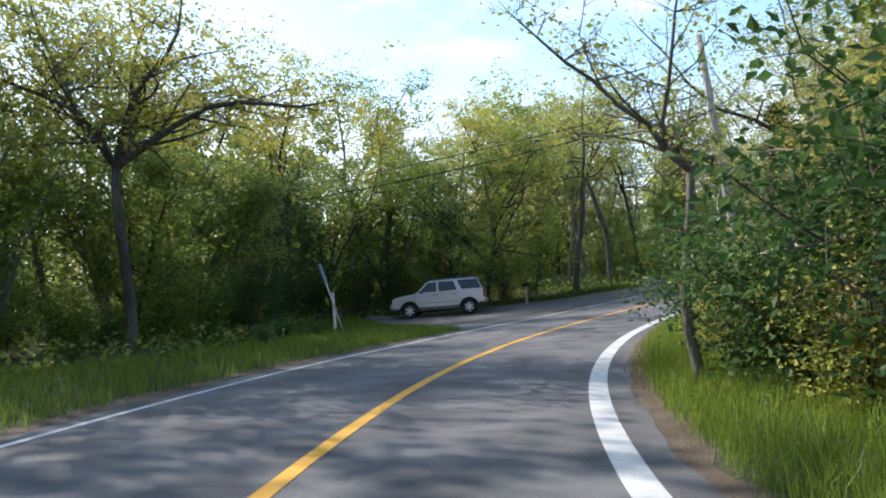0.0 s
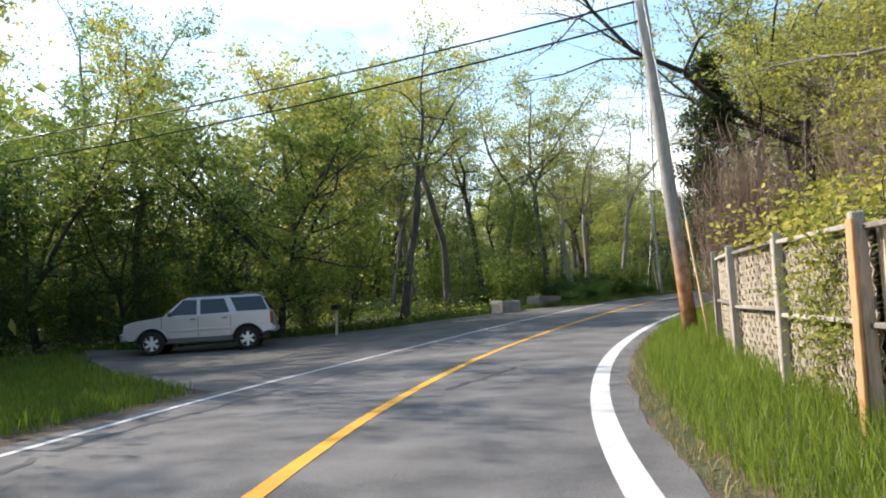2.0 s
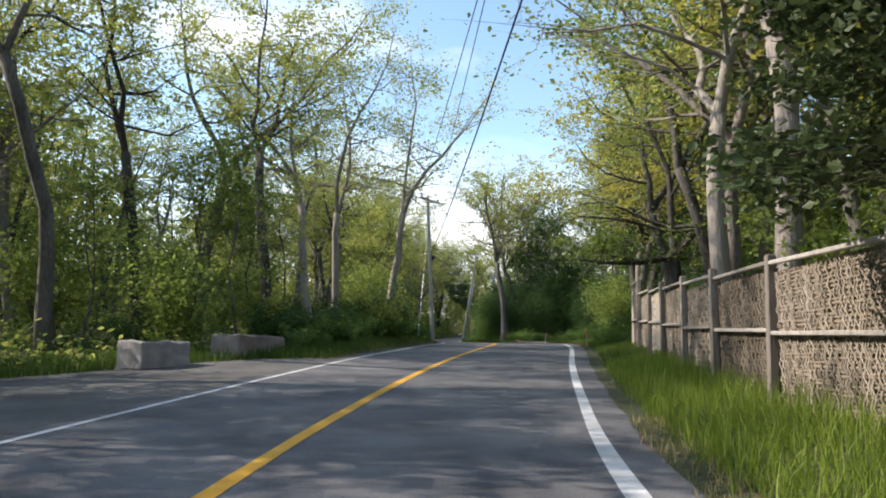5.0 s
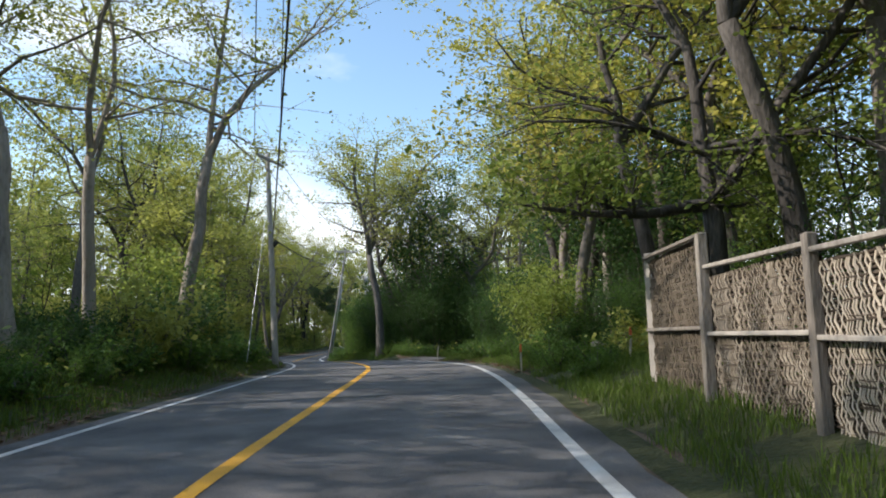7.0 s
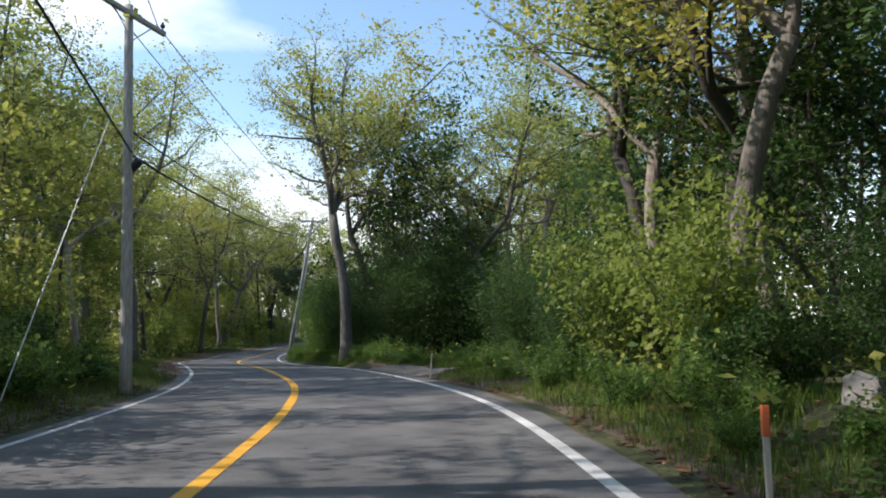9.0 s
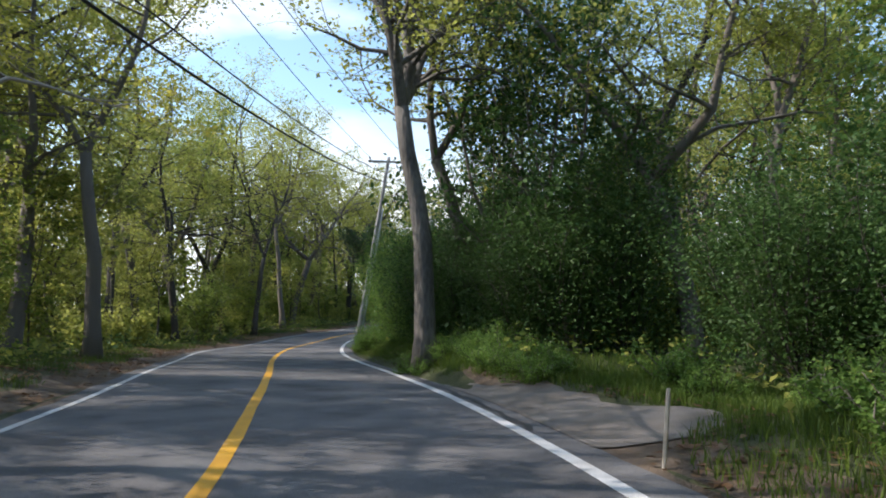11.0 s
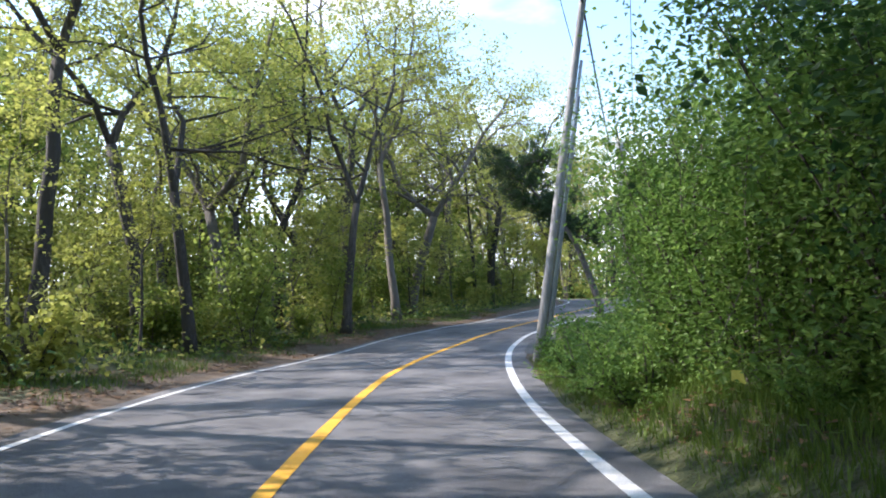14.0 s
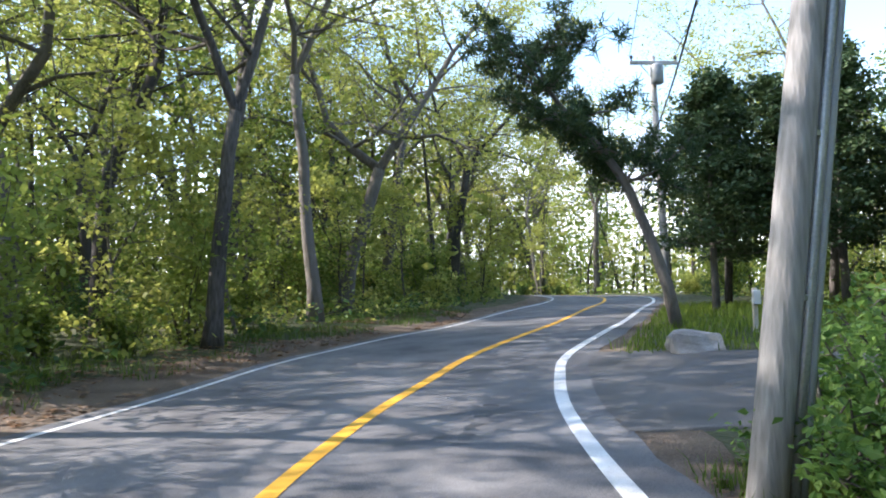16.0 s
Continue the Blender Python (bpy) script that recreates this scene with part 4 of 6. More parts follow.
stake(29.4, 49.05, 0.66, 0.06, ORANGE, "wooden survey stake with an orange tip")
stake(29.7, 46.35, 0.62, 0.06, ORANGE, "wooden survey stake with an orange tip", (3, 0))
stake(37.8, 60.85, 0.62, 0.05, None, "thin pale wooden stake in the grass", (4, 3))
sp = new("square_post")
sp.matrix_basis = Matrix.Translation((-4.7, 31.5, gz(-4.7, 31.5))) @ pose(0, 0, 0, 0, -2, 20)
part("shaft", box(bmesh.new(), (0.11, 0.11, 1.75), (0, 0, 0.72), 0.01), WHITE, sp)
part("cap", box(bmesh.new(), (0.14, 0.14, 0.04), (0, 0, 1.61), 0.008), WHITE, sp)
tagged(sp, "white square wooden post in the dark grass", "post")
# leaning road sign, seen nearly edge-on
SIGN_BACK = plain("dark_sign_metal", (0.05, 0.07, 0.12), 0.5, 0.3)
rs = new("road_sign")
rs.matrix_basis = Matrix.Translation((-2.95, 21.6, gz(-2.95, 21.6))) @ pose(0, 0, 0, 0, -17, 0)
v, f = [], []
tube(v, f, [(0, 0, z) for z in (-0.3, 0.7, 1.5, 2.25)], [0.028] * 4, 8)
mesh_object("pole", v, f, METAL, smooth=True).parent = rs
panel_ob = part("panel", box(bmesh.new(), (0.46, 0.012, 0.55), (0, 0, 1.98), 0.004), SIGN_BACK, rs, "dark blue-grey sign panel")
panel_ob.matrix_basis = pose(0, 0, 0, 0, 0, 83)
for zz in (1.82, 2.14):
    part("bolt", box(bmesh.new(), (0.09, 0.075, 0.03), (0, 0, zz), 0.006), METAL, rs)
tagged(rs, "leaning road sign on a thin metal pole among bushes", "road sign")
# small post with a meter box by the driveway
mp = new("meter_post")
mp.matrix_basis = Matrix.Translation((57.6, 92.0, gz(57.6, 92.0))) @ Matrix.Rotation(radians(-30), 4, "Z") @ Matrix.Scale(0.62, 4)
part("stake", box(bmesh.new(), (0.12, 0.1, 1.3), (0, 0, 0.55), 0.008), STAKE_WOOD, mp)
part("box_case", box(bmesh.new(), (0.2, 0.14, 0.38), (0, -0.1, 0.95), 0.02), WHITE, mp, "small white meter box")
tagged(mp, "short wooden post with a white meter box", "meter post")
# mailbox beside the pull-off
mb = new("mailbox")
mb.matrix_basis = Matrix.Translation((4.4, 40.6, gz(4.4, 40.6))) @ pose(0, 0, 0, 0, 0, 25)
part("stake", box(bmesh.new(), (0.09, 0.09, 1.1), (0, 0, 0.4), 0.008), WEATHERED, mb)
bm = bmesh.new()
prof = [(-0.09, 0.0), (0.09, 0.0), (0.09, 0.12)] + [(0.09 * math.cos(a), 0.12 + 0.09 * math.sin(a)) for a in np.linspace(0.3, math.pi - 0.3, 6)] + [(-0.09, 0.12)]
ring = [[bm.verts.new((px, yy, pz + 0.95)) for px, pz in prof] for yy in (-0.24, 0.24)]
for i in range(len(prof)):
    j = (i + 1) % len(prof)
    bm.faces.new((ring[0][i], ring[0][j], ring[1][j], ring[1][i]))
bm.faces.new(ring[0][::-1])
bm.faces.new(ring[1])
part("case", bm, plain("black_enamel", (0.03, 0.03, 0.035), 0.4), mb, "black metal mailbox case")
tagged(mb, "black mailbox on a wooden stake at the bushes", "mailbox")

# ---------- the parked car ----------
PAINT = material("silver_car_paint", (0.40, 0.385, 0.40), (0.47, 0.455, 0.47), 1, 30, 0.3, 0.0, metal=0.3)
CLAD = plain("grey_plastic", (0.10, 0.10, 0.105), 0.6)
GLASS = plain("tinted_car_glass", (0.02, 0.025, 0.028), 0.08)
RUBBER = plain("tyre_rubber", (0.018, 0.018, 0.018), 0.85)
CHROME = plain("alloy", (0.72, 0.72, 0.73), 0.35, 0.3)
RED_LENS = plain("red_lens", (0.22, 0.025, 0.02), 0.2)
CLEAR_LENS = plain("clear_lens", (0.7, 0.72, 0.74), 0.15)


def extrude_profile(points, width, inset=0.0, cut=0.02):
    """A closed side profile (x, z) drawn across the car's width, narrower at the top by inset."""
    bm = bmesh.new()
    zmax, zmin = max(p[1] for p in points), min(p[1] for p in points)
    rows = []
    for sy in (-1, 1):
        rows.append([bm.verts.new((x, sy * (width / 2 - inset * max(0, (z - zmin) / (zmax - zmin))), z)) for x, z in points])
    n = len(points)
    for i in range(n):
        j = (i + 1) % n
        bm.faces.new((rows[0][i], rows[0][j], rows[1][j], rows[1][i]))
    bm.faces.new(rows[0][::-1])
    bm.faces.new(rows[1])
    bmesh.ops.recalc_face_normals(bm, faces=bm.faces[:])
    if cut:
        bmesh.ops.bevel(bm, geom=bm.edges[:], offset=cut, segments=2, affect="EDGES", clamp_overlap=True)
    return bm


def arch(cx, r, a0, a1, n=9):
    return [(cx + r * math.cos(a), 0.40 + r * math.sin(a)) for a in np.linspace(a0, a1, n)]


def suv():
    """A big station-wagon style off-road car; x points to its nose, the wheels' contact at z 0."""
    car = new("parked_car")
    fx, rx, w = 1.62, -1.62, 1.92
    low = [(2.52, 0.60), (2.57, 0.80), (2.55, 1.00), (2.45, 1.12), (2.2, 1.19), (1.35, 1.29), (-2.40, 1.30), (-2.50, 1.1), (-2.50, 0.66), (-2.2, 0.60)]
    low += arch(rx, 0.53, math.pi - 0.32, 0.32)[0:9] + [(-1.0, 0.52), (1.0, 0.52)] + arch(fx, 0.53, math.pi - 0.32, 0.32) + [(2.3, 0.52)]
    part("body", extrude_profile(low, w, 0.03, 0.025), PAINT, car, smooth=False)
    cabin = [(1.32, 1.24), (0.62, 1.86), (0.45, 1.93), (-1.95, 1.95), (-2.14, 1.88), (-2.44, 1.27)]
    part("cabin", extrude_profile(cabin, w - 0.08, 0.16, 0.03), PAINT, car)
    part("rocker_cladding", box(bmesh.new(), (2.2, w - 0.02, 0.24), (0, 0, 0.48), 0.02), CLAD, car)
    part("underbody", box(bmesh.new(), (4.5, w - 0.5, 0.3), (0, 0, 0.5), 0.03), CLAD, car)
    for cx in (fx, rx):
        part("wheel_well", box(bmesh.new(), (1.04, w - 0.24, 0.5), (cx, 0, 0.68), 0.05), RUBBER, car, "dark wheel well")

    def pane(name, pts, side):
        bm = bmesh.new()
        vs = []
        for x, z in pts:
            k = (z - 1.24) / (1.95 - 1.24)
            vs.append(bm.verts.new((x, side * ((w - 0.08) / 2 - 0.16 * k + 0.006), z)))
        bm.faces.new(vs if side < 0 else vs[::-1])
        g = bmesh.ops.extrude_face_region(bm, geom=bm.faces[:])
        for v in [e for e in g["geom"] if isinstance(e, bmesh.types.BMVert)]:
            v.co.y -= side * 0.02
        bmesh.ops.recalc_face_normals(bm, faces=bm.faces[:])
        return part(name, bm, GLASS, car, "dark tinted side window")

    for side in (-1, 1):
        pane("front_window", [(1.08, 1.33), (0.10, 1.33), (0.10, 1.85), (0.56, 1.85)], side)
        pane("rear_window", [(-0.02, 1.33), (-1.02, 1.35), (-0.84, 1.85), (-0.02, 1.85)], side)
        pane("quarter_window", [(-1.26, 1.37), (-2.33, 1.37), (-2.12, 1.87), (-1.04, 1.87)], side)
        for x0 in (0.22, -0.85):
            part("door_handle", box(bmesh.new(), (0.2, 0.035, 0.045), (x0, side * (w / 2 + 0.005), 1.17), 0.01), CLAD, car)
        part("side_moulding", box(bmesh.new(), (2.15, 0.03, 0.1), (0.0, side * (w / 2 + 0.006), 0.8), 0.012), PAINT, car)
        part("roof_rail", box(bmesh.new(), (2.4, 0.05, 0.05), (-0.9, side * 0.68, 1.985), 0.015), CLAD, car)
        part("headlight", box(bmesh.new(), (0.1, 0.36, 0.22), (2.5, side * 0.72, 0.98), 0.03), CLEAR_LENS, car, "clear headlight")
        part("tail_light", box(bmesh.new(), (0.1, 0.16, 0.42), (-2.46, side * 0.88, 1.08), 0.02), RED_LENS, car, "red tail light")
        for cx in (fx, rx):
            v, f = [], []
            tube(v, f, [(cx + 0.545 * math.cos(a), side * (w / 2 - 0.005), 0.40 + 0.545 * math.sin(a)) for a in np.linspace(math.pi - 0.25, 0.25, 12)], [0.03] * 12, 6)
            tagged(mesh_object("arch_flare", v, f, PAINT, smooth=True), "rounded wheel arch lip").parent = car
        for x0 in (1.28, 0.05, -1.05):
            part("door_gap", box(bmesh.new(), (0.014, 0.012, 0.66), (x0, side * (w / 2 - 0.004), 0.93), 0.002), RUBBER, car, "dark gap between the door panels")
        mirror = part("mirror", box(bmesh.new(), (0.14, 0.2, 0.17), (0.98, side * (w / 2 + 0.11), 1.38), 0.04), CLAD, car, "black door mirror")
        for cx in (fx, rx):
            v, f = [], []
            yy = side * (w / 2 - 0.13)
            tube(v, f, [(cx, yy + k, 0.4) for k in (-0.13, -0.11, 0.11, 0.13)], [0.34, 0.395, 0.395, 0.34], 26)
            wheel = mesh_object("wheel", v, f, RUBBER, smooth=False)
            wheel.parent = car
            tagged(wheel, "black tyre with alloy rim")
            bm = bmesh.new()
            bmesh.ops.create_cone(bm, cap_ends=True, segments=20, radius1=0.08, radius2=0.08, depth=0.05, matrix=Matrix.Translation((cx, yy + side * 0.12, 0.4)) @ Matrix.Rotation(math.pi / 2, 4, "X"))
            for a in range(6):
                box(bm, (0.1, 0.03, 0.2), (cx + 0.14 * math.sin(a * math.pi / 3), yy + side * 0.125, 0.4 + 0.14 * math.cos(a * math.pi / 3)), 0.01, Matrix.Rotation(a * math.pi / 3, 4, "Y"))
            rim_v = bmesh.ops.create_cone(bm, cap_ends=False, segments=26, radius1=0.265, radius2=0.245, depth=0.06, matrix=Matrix.Translation((cx, yy + side * 0.125, 0.4)) @ Matrix.Rotation(math.pi / 2, 4, "X"))
            o = part("rim", bm, CHROME, wheel, "silver six-spoke alloy rim")
    part("windscreen", extrude_profile([(1.20, 1.36), (0.66, 1.84), (0.63, 1.83), (1.16, 1.35)], w - 0.3, 0.08, 0), GLASS, car, "dark windscreen")
    part("tailgate_window", box(bmesh.new(), (0.03, 1.4, 0.46), (-2.305, 0, 1.6), 0.01, Matrix.Rotation(radians(26), 4, "Y")), GLASS, car)
    part("front_bumper", box(bmesh.new(), (0.2, w, 0.3), (2.58, 0, 0.66), 0.06), PAINT, car)
    part("rear_bumper", box(bmesh.new(), (0.2, w, 0.22), (-2.5, 0, 0.70), 0.06), PAINT, car)
    part("grille", box(bmesh.new(), (0.06, 1.0, 0.26), (2.56, 0, 0.98), 0.02), CLAD, car)
    return tagged(car, "silver-grey off-road station car parked in the shade", "car")


suv_ob = suv()
ca = Vector((1.2, 37.4))
dirv = Vector((-0.995, 0.10)).normalized()
cb = ca + dirv * 3.04
mid = (ca + cb) / 2 + Vector((dirv.y, -dirv.x)) * 0.83
zc = (gz(ca.x, ca.y) + gz(cb.x, cb.y)) / 2 + 0.01
suv_ob.matrix_basis = Matrix.Translation((mid.x, mid.y, zc)) @ Matrix.Rotation(math.atan2(dirv.y, dirv.x), 4, "Z") @ pose(0, 0, 0, 0, math.degrees(math.atan2(gz(ca.x, ca.y) - gz(cb.x, cb.y), 3.3)) * 0.9, 0) @ Matrix.Scale(0.93, 4)

# ---------- single trees that stand out ----------
rng = np.random.default_rng(5)
taken = []


def clear(x, y, gap):
    if any((x - a) ** 2 + (y - b) ** 2 < gap * gap for a, b in taken):
        return False
    taken.append((x, y))
    return True


def stand(ob, x, y, turn=0.0, size=1.0, tall=1.0):
    taken.append((x, y))
    return first_then_copy(ob, x, y, size, turn, tall)


FORKED = "big dark-trunked oak forking into spreading limbs"
fork_oaks = [tree(101, 13.5, 0.20, 0.46, 4, 0.5, 5300, 0.136, foliage=LEAF_SPRING, upright=1.0, label=FORKED), tree(102, 14.0, 0.19, 0.5, 4, 0.45, 5000, 0.136, foliage=LEAF_SPRING, upright=1.1, label=FORKED)]
stand(fork_oaks[0], 7.7, 44.0, 30, 0.97)
stand(fork_oaks[1], 10.9, 48.4, 140)
stand(fork_oaks[0], 13.6, 50.9, 250, 0.95)
stand(fork_oaks[1], 17.4, 51.2, 10, 0.95)
stand(bare_oaks[0], 20.3, 54.4, 80, 1.05)
stand(bare_oaks[0], 22.6, 57.2, 200, 1.0)
stand(yellow_oak, 3.6, 44.5, 100, 1.15)
near_oak = tree(103, 9.6, 0.13, 0.42, 8, 0.55, 13000, 0.092, foliage=LEAF_YELLOW, label="spreading oak with fine grey branches and young yellow leaves", ways=[(-0.9, -0.2, 0.75, 1.0), (0.95, 0.1, 0.7, 1.05), (0.1, 0.8, 0.8, 1.0), (0.3, -0.7, 0.9, 0.9), (0, 0, 1, 0.95), (-0.5, 0.5, 0.9, 0.9)], flat=0.35)
stand(near_oak, -7.4, 17.5, 0, 1.12)
for x, y, k, t in ((-12.5, 23.5, 1, 100), (-13.5, 17.0, 0, 220), (-14.5, 30.5, 1, 310), (-17.5, 27.0, 0, 10)):
    stand(bare_oaks[k], x, y, t, 0.85)
stand(yellow_oak, *beside(41, 7.6), 10, 0.9)
GREY_BARK = material("grey_bark", (0.06, 0.056, 0.052), (0.185, 0.172, 0.16), 2.2, 16, 0.9, 1.0, stretch=(1, 1, 0.25), depth=0.04)
# the stout old trunk at the bend, broken limbs above
old = tree(111, 14.0, 0.24, 0.42, 4, 0.5, 11200, 0.112, bark=GREY_BARK, foliage=LEAF_SPRING, lean=(0.03, 0.06), upright=1.3, ways=[(-0.75, -0.3, 0.8, 0.85), (0.25, -0.2, 1.0, 1.0), (0.9, 0.3, 0.5, 0.8), (0.1, 0.5, 1.0, 0.95)], label="stout old trunk with broken bare limbs at the bend")
stand(old, 42.25, 70.2, 0, 1.0)
stand(fork_oaks[0], 48.7, 66.3, 60, 0.92)
stand(yellow_oak, 46.2, 73.4, 10, 1.15)
stand(bare_oaks[0], 23.8, 55.0, 300, 1.0)
old_b = tree(112, 12.0, 0.21, 0.4, 5, 0.4, 3100, 0.128, bark=PALE_BARK, foliage=LEAF_GREEN, upright=1.1, label="pale sunlit trunk with spreading limbs behind the fence")
stand(old_b, 18.1, 34.0, 200, 1.0)
stand(old_b, 20.6, 36.6, 20, 0.95)
stand(old_b, 22.6, 38.0, 80, 0.95)
stand(old_b, 28.6, 41.3, 120, 1.1)
for x, y, t, z in ((40.3, 56.0, 60, 1.05), (36.2, 49.4, 180, 1.05), (38.8, 52.6, 300, 1.0)):
    stand(old_b, x, y, t, z)
# the half-bare tree that leans over the road
hang = tree(113, 6.2, 0.07, 0.42, 5, 0.5, 2100, 0.070, bark=BARK, foliage=LEAF_SPRING, lean=(-0.12, 0.04), upright=0.9, crook=0.3, ways=[(-1.0, -0.1, 0.05, 0.95), (-0.7, 0.1, 0.9, 0.75), (0.05, 0.2, 1.0, 0.75), (0.5, 0.1, 0.8, 0.7)], label="leaning half-bare tree reaching over the road")
stand(hang, 2.9, 8.7, 0, 1.0)
# the oak behind the pole whose limb spans the road
over = tree(115, 9.5, 0.17, 0.44, 6, 0.5, 7800, 0.084, foliage=LEAF_YELLOW, label="oak behind the pole with a leafy limb over the road", ways=[(-1.0, 0.05, 0.24, 2.0), (-0.8, 0.4, 0.6, 1.4), (-0.3, -0.4, 1.0, 0.9), (0.4, 0.5, 0.9, 0.9), (0.6, -0.2, 0.9, 0.8)], flat=0.35)
stand(over, 16.9, 31.0, 0, 1.12)
limb_tree = tree(116, 11.0, 0.22, 0.23, 5, 0.45, 7300, 0.104, foliage=LEAF_GREEN, label="stout dark tree behind the fence with one long low limb", ways=[(-0.75, 0.66, -0.12, 0.40), (0.1, 0.1, 1.0, 1.0), (0.5, -0.4, 0.8, 0.9)], crook=0.12)
stand(limb_tree, 27.7, 43.3, 0, 1.0)
# extra row of oaks on the left, added so their crowns shade the road
for k, s in enumerate(np.arange(82, 118, 4.2)):
    stand(oaks[(0, 2, 1)[k % 3]], *beside(s, -9.4 - 1.3 * math.sin(k * 2.1)), 70 * k, 1.12)
# canopy trees leaning out over the road's right side
for s, u, k, z, t in ((45, 8.2, 1, 1.0, 200), (54, 7.2, 1, 1.1, 20), (60.5, 7.0, 1, 1.05, 40), (66.5, 6.6, 1, 1.1, 160), (71, 7.8, 1, 1.1, 300)):
    x, y = beside(s, u)
    stand((over, yellow_oak)[k], x, y, t if k else math.degrees(heading(s)) - 5, z)
# tall oaks set back from the verges
for s, u, k, z in ((58, -11, 0, 1.1), (76, -11, 1, 1.1), (80, -9.5, 3, 1.1), (90, -9.4, 0, 1.0), (112, -8.5, 3, 1.1), (122, -7.5, 2, 1.1), (128, -8.5, 1, 1.1), (134, -7, 0, 1.1), (140, -8, 3, 1.1), (136, 8, 1, 1.1), (142, 7.5, 2, 1.1), (148, 8, 0, 1.1), (148, -7.5, 2, 1.1), (155, 7, 1, 1.1), (155, -7, 0, 1.1), (124, 12, 3, 1.05), (118, 16, 1, 1.1), (112, 20, 2, 1.1), (112, 26, 0, 1.2), (106, 23, 1, 1.2), (109, 30, 3, 1.2), (102, 20, 2, 1.2)):
    x, y = beside(s, u)
    stand(oaks[k], x, y, s * 47, z)
# half-bare trees behind the first stretch of the fence
for x, y, k, z, t in ((7.6, 9.0, 0, 0.62, 30), (7.0, 6.0, 1, 0.62, 120), (8.2, 12.6, 0, 0.66, 210), (9.6, 17.0, 1, 0.7, 80), (11.2, 20.6, 0, 0.72, 160), (12.6, 22.4, 1, 0.75, 260), (13.8, 24.6, 0, 0.75, 330), (6.2, 3.0, 0, 0.6, 200), (16.8, 26.0, 1, 0.85, 20), (10.5, 14.0, 1, 0.75, 50)):
    stand(bare_oaks[k], x, y, t, z)
# left of the last bend
wide_oak = tree(114, 13.0, 0.18, 0.33, 6, 0.5, 5300, 0.136, foliage=LEAF_SPRING, upright=0.75, label="broad dark oak with a low fork and long crooked limbs")
stand(wide_oak, 44.7, 94.6, 60, 1.0)
for x, y in ((40.0, 102.0), (36.5, 99.0), (43.0, 107.0), (38.0, 108.5)):
    stand(saplings[1], x, y, x * 40, 1.1)
stand(wide_oak, 50.4, 98.4, 190, 0.95, 1.1)
stand(oaks[1], 54.0, 102.2, 30, 1.0)
stand(oaks[0], 37.4, 78.2, 0, 1.0)
stand(oaks[2], 35.6, 79.5, 90, 1.0)
stand(bare_oaks[1], 33.0, 71.5, 10, 1.1)


def pine():
    """A leaning pitch pine with plated bark and tufts of needles on a few heavy boughs."""
    r = np.random.default_rng(9)
    thing = new("pine_tree")
    v, f, tips = [], [], []
    trunk = [np.array(p, float) for p in ((0, 0, -0.3), (-0.25, 0.1, 1.2), (-0.75, 0.2, 2.8), (-1.35, 0.3, 4.3), (-2.0, 0.4, 5.3), (-2.8, 0.6, 6.2), (-3.5, 0.7, 7.2), (-3.9, 0.8, 8.3))]
    tube(v, f, trunk, np.linspace(0.2, 0.05, 8), 9)
    for k in range(3, 8):
        for _ in range(7):
            w = r.uniform(0, 6.28)
            ln = r.uniform(1.0, 2.6)
            b = wander(r, trunk[k], (math.cos(w), math.sin(w), 0.25), ln, 5, 0.2, 0.04)
            tube(v, f, b, np.linspace(0.05, 0.012, 6), 5, cap=False)
            for i in range(2, 6):
                for _ in range(3):
                    t = wander(r, b[i], r.normal(0, 1, 3) + (0, 0, 0.4), 0.45, 2, 0.2)
                    tube(v, f, t, (0.012, 0.008, 0.006), 3, cap=False)
                    tips += [t[2], t[2], t[1]]
    mesh_object("trunk", v, f, BARK, smooth=True).parent = thing
    tips = np.array(tips)
    # needles: thin blades bursting from each tip
    n = 15000
    c = tips[r.integers(0, len(tips), n)]
    d = r.normal(0, 1, (n, 3)) + (0, 0, 0.35)
    d /= np.linalg.norm(d, axis=1)[:, None]
    side = np.cross(d, r.normal(0, 1, (n, 3)))
    side /= np.linalg.norm(side, axis=1)[:, None]
    c = c + r.normal(0, 0.06, (n, 3))
    ln = r.uniform(0.2, 0.36, (n, 1))
    nv = np.stack([c - side * 0.02, c + side * 0.02, c + d * ln + side * 0.009, c + d * ln - side * 0.009], 1).reshape(-1, 3)
    leaf_mesh("needles", nv, NEEDLE, corners=4).parent = thing
    return tagged(thing, "crooked pitch pine leaning over the driveway", "tree")


stand(pine(), 57.95, 93.9, -31, 0.66)
stand(cedar, 14.2, 30.4, 0, 0.8)
spruce = conifer(72, 7.0, 0.13, NEEDLE, "dark spreading evergreen with bare lower trunk by the driveway", leaves=11000, base=0.26, width=0.36, leaf=0.15, name="pine_tree")
for x, y, k in ((62.4, 96.6, 0.9), (63.6, 95.4, 0.95), (65.2, 98.4, 1.05), (66.4, 95.6, 1.1), (67.8, 93.0, 1.15), (64.4, 91.6, 1.0), (69.0, 97.5, 1.3)):
    stand(spruce, x, y, x * 90, k)
for x, y, k in ((66.0, 88.5, 0.9), (63.0, 85.0, 0.85), (70.6, 102.6, 0.95), (72.0, 95.2, 1.1)):
    stand(cedar, x, y, x * 9, k)

# leafy maple behind the parked car
maple = tree(117, 9.4, 0.14, 0.20, 8, 0.6, 19600, 0.120, foliage=LEAF_GREEN, low=8, upright=1.1, flat=0.35, label="broad leafy maple in full green behind the parked car", name="maple_tree", twigs=False)
stand(maple, 2.4, 41.8, 40, 1.18)
stand(maple, -6.5, 43.0, 160, 1.0)
# yellow oaks rising over the thicket round the pull-off
for x, y, z in ((-8.6, 36.8, 1.08), (-10.8, 33.2, 1.05), (-3.4, 45.2, 1.05)):
    stand(yellow_oak, x, y, x * 60, z)
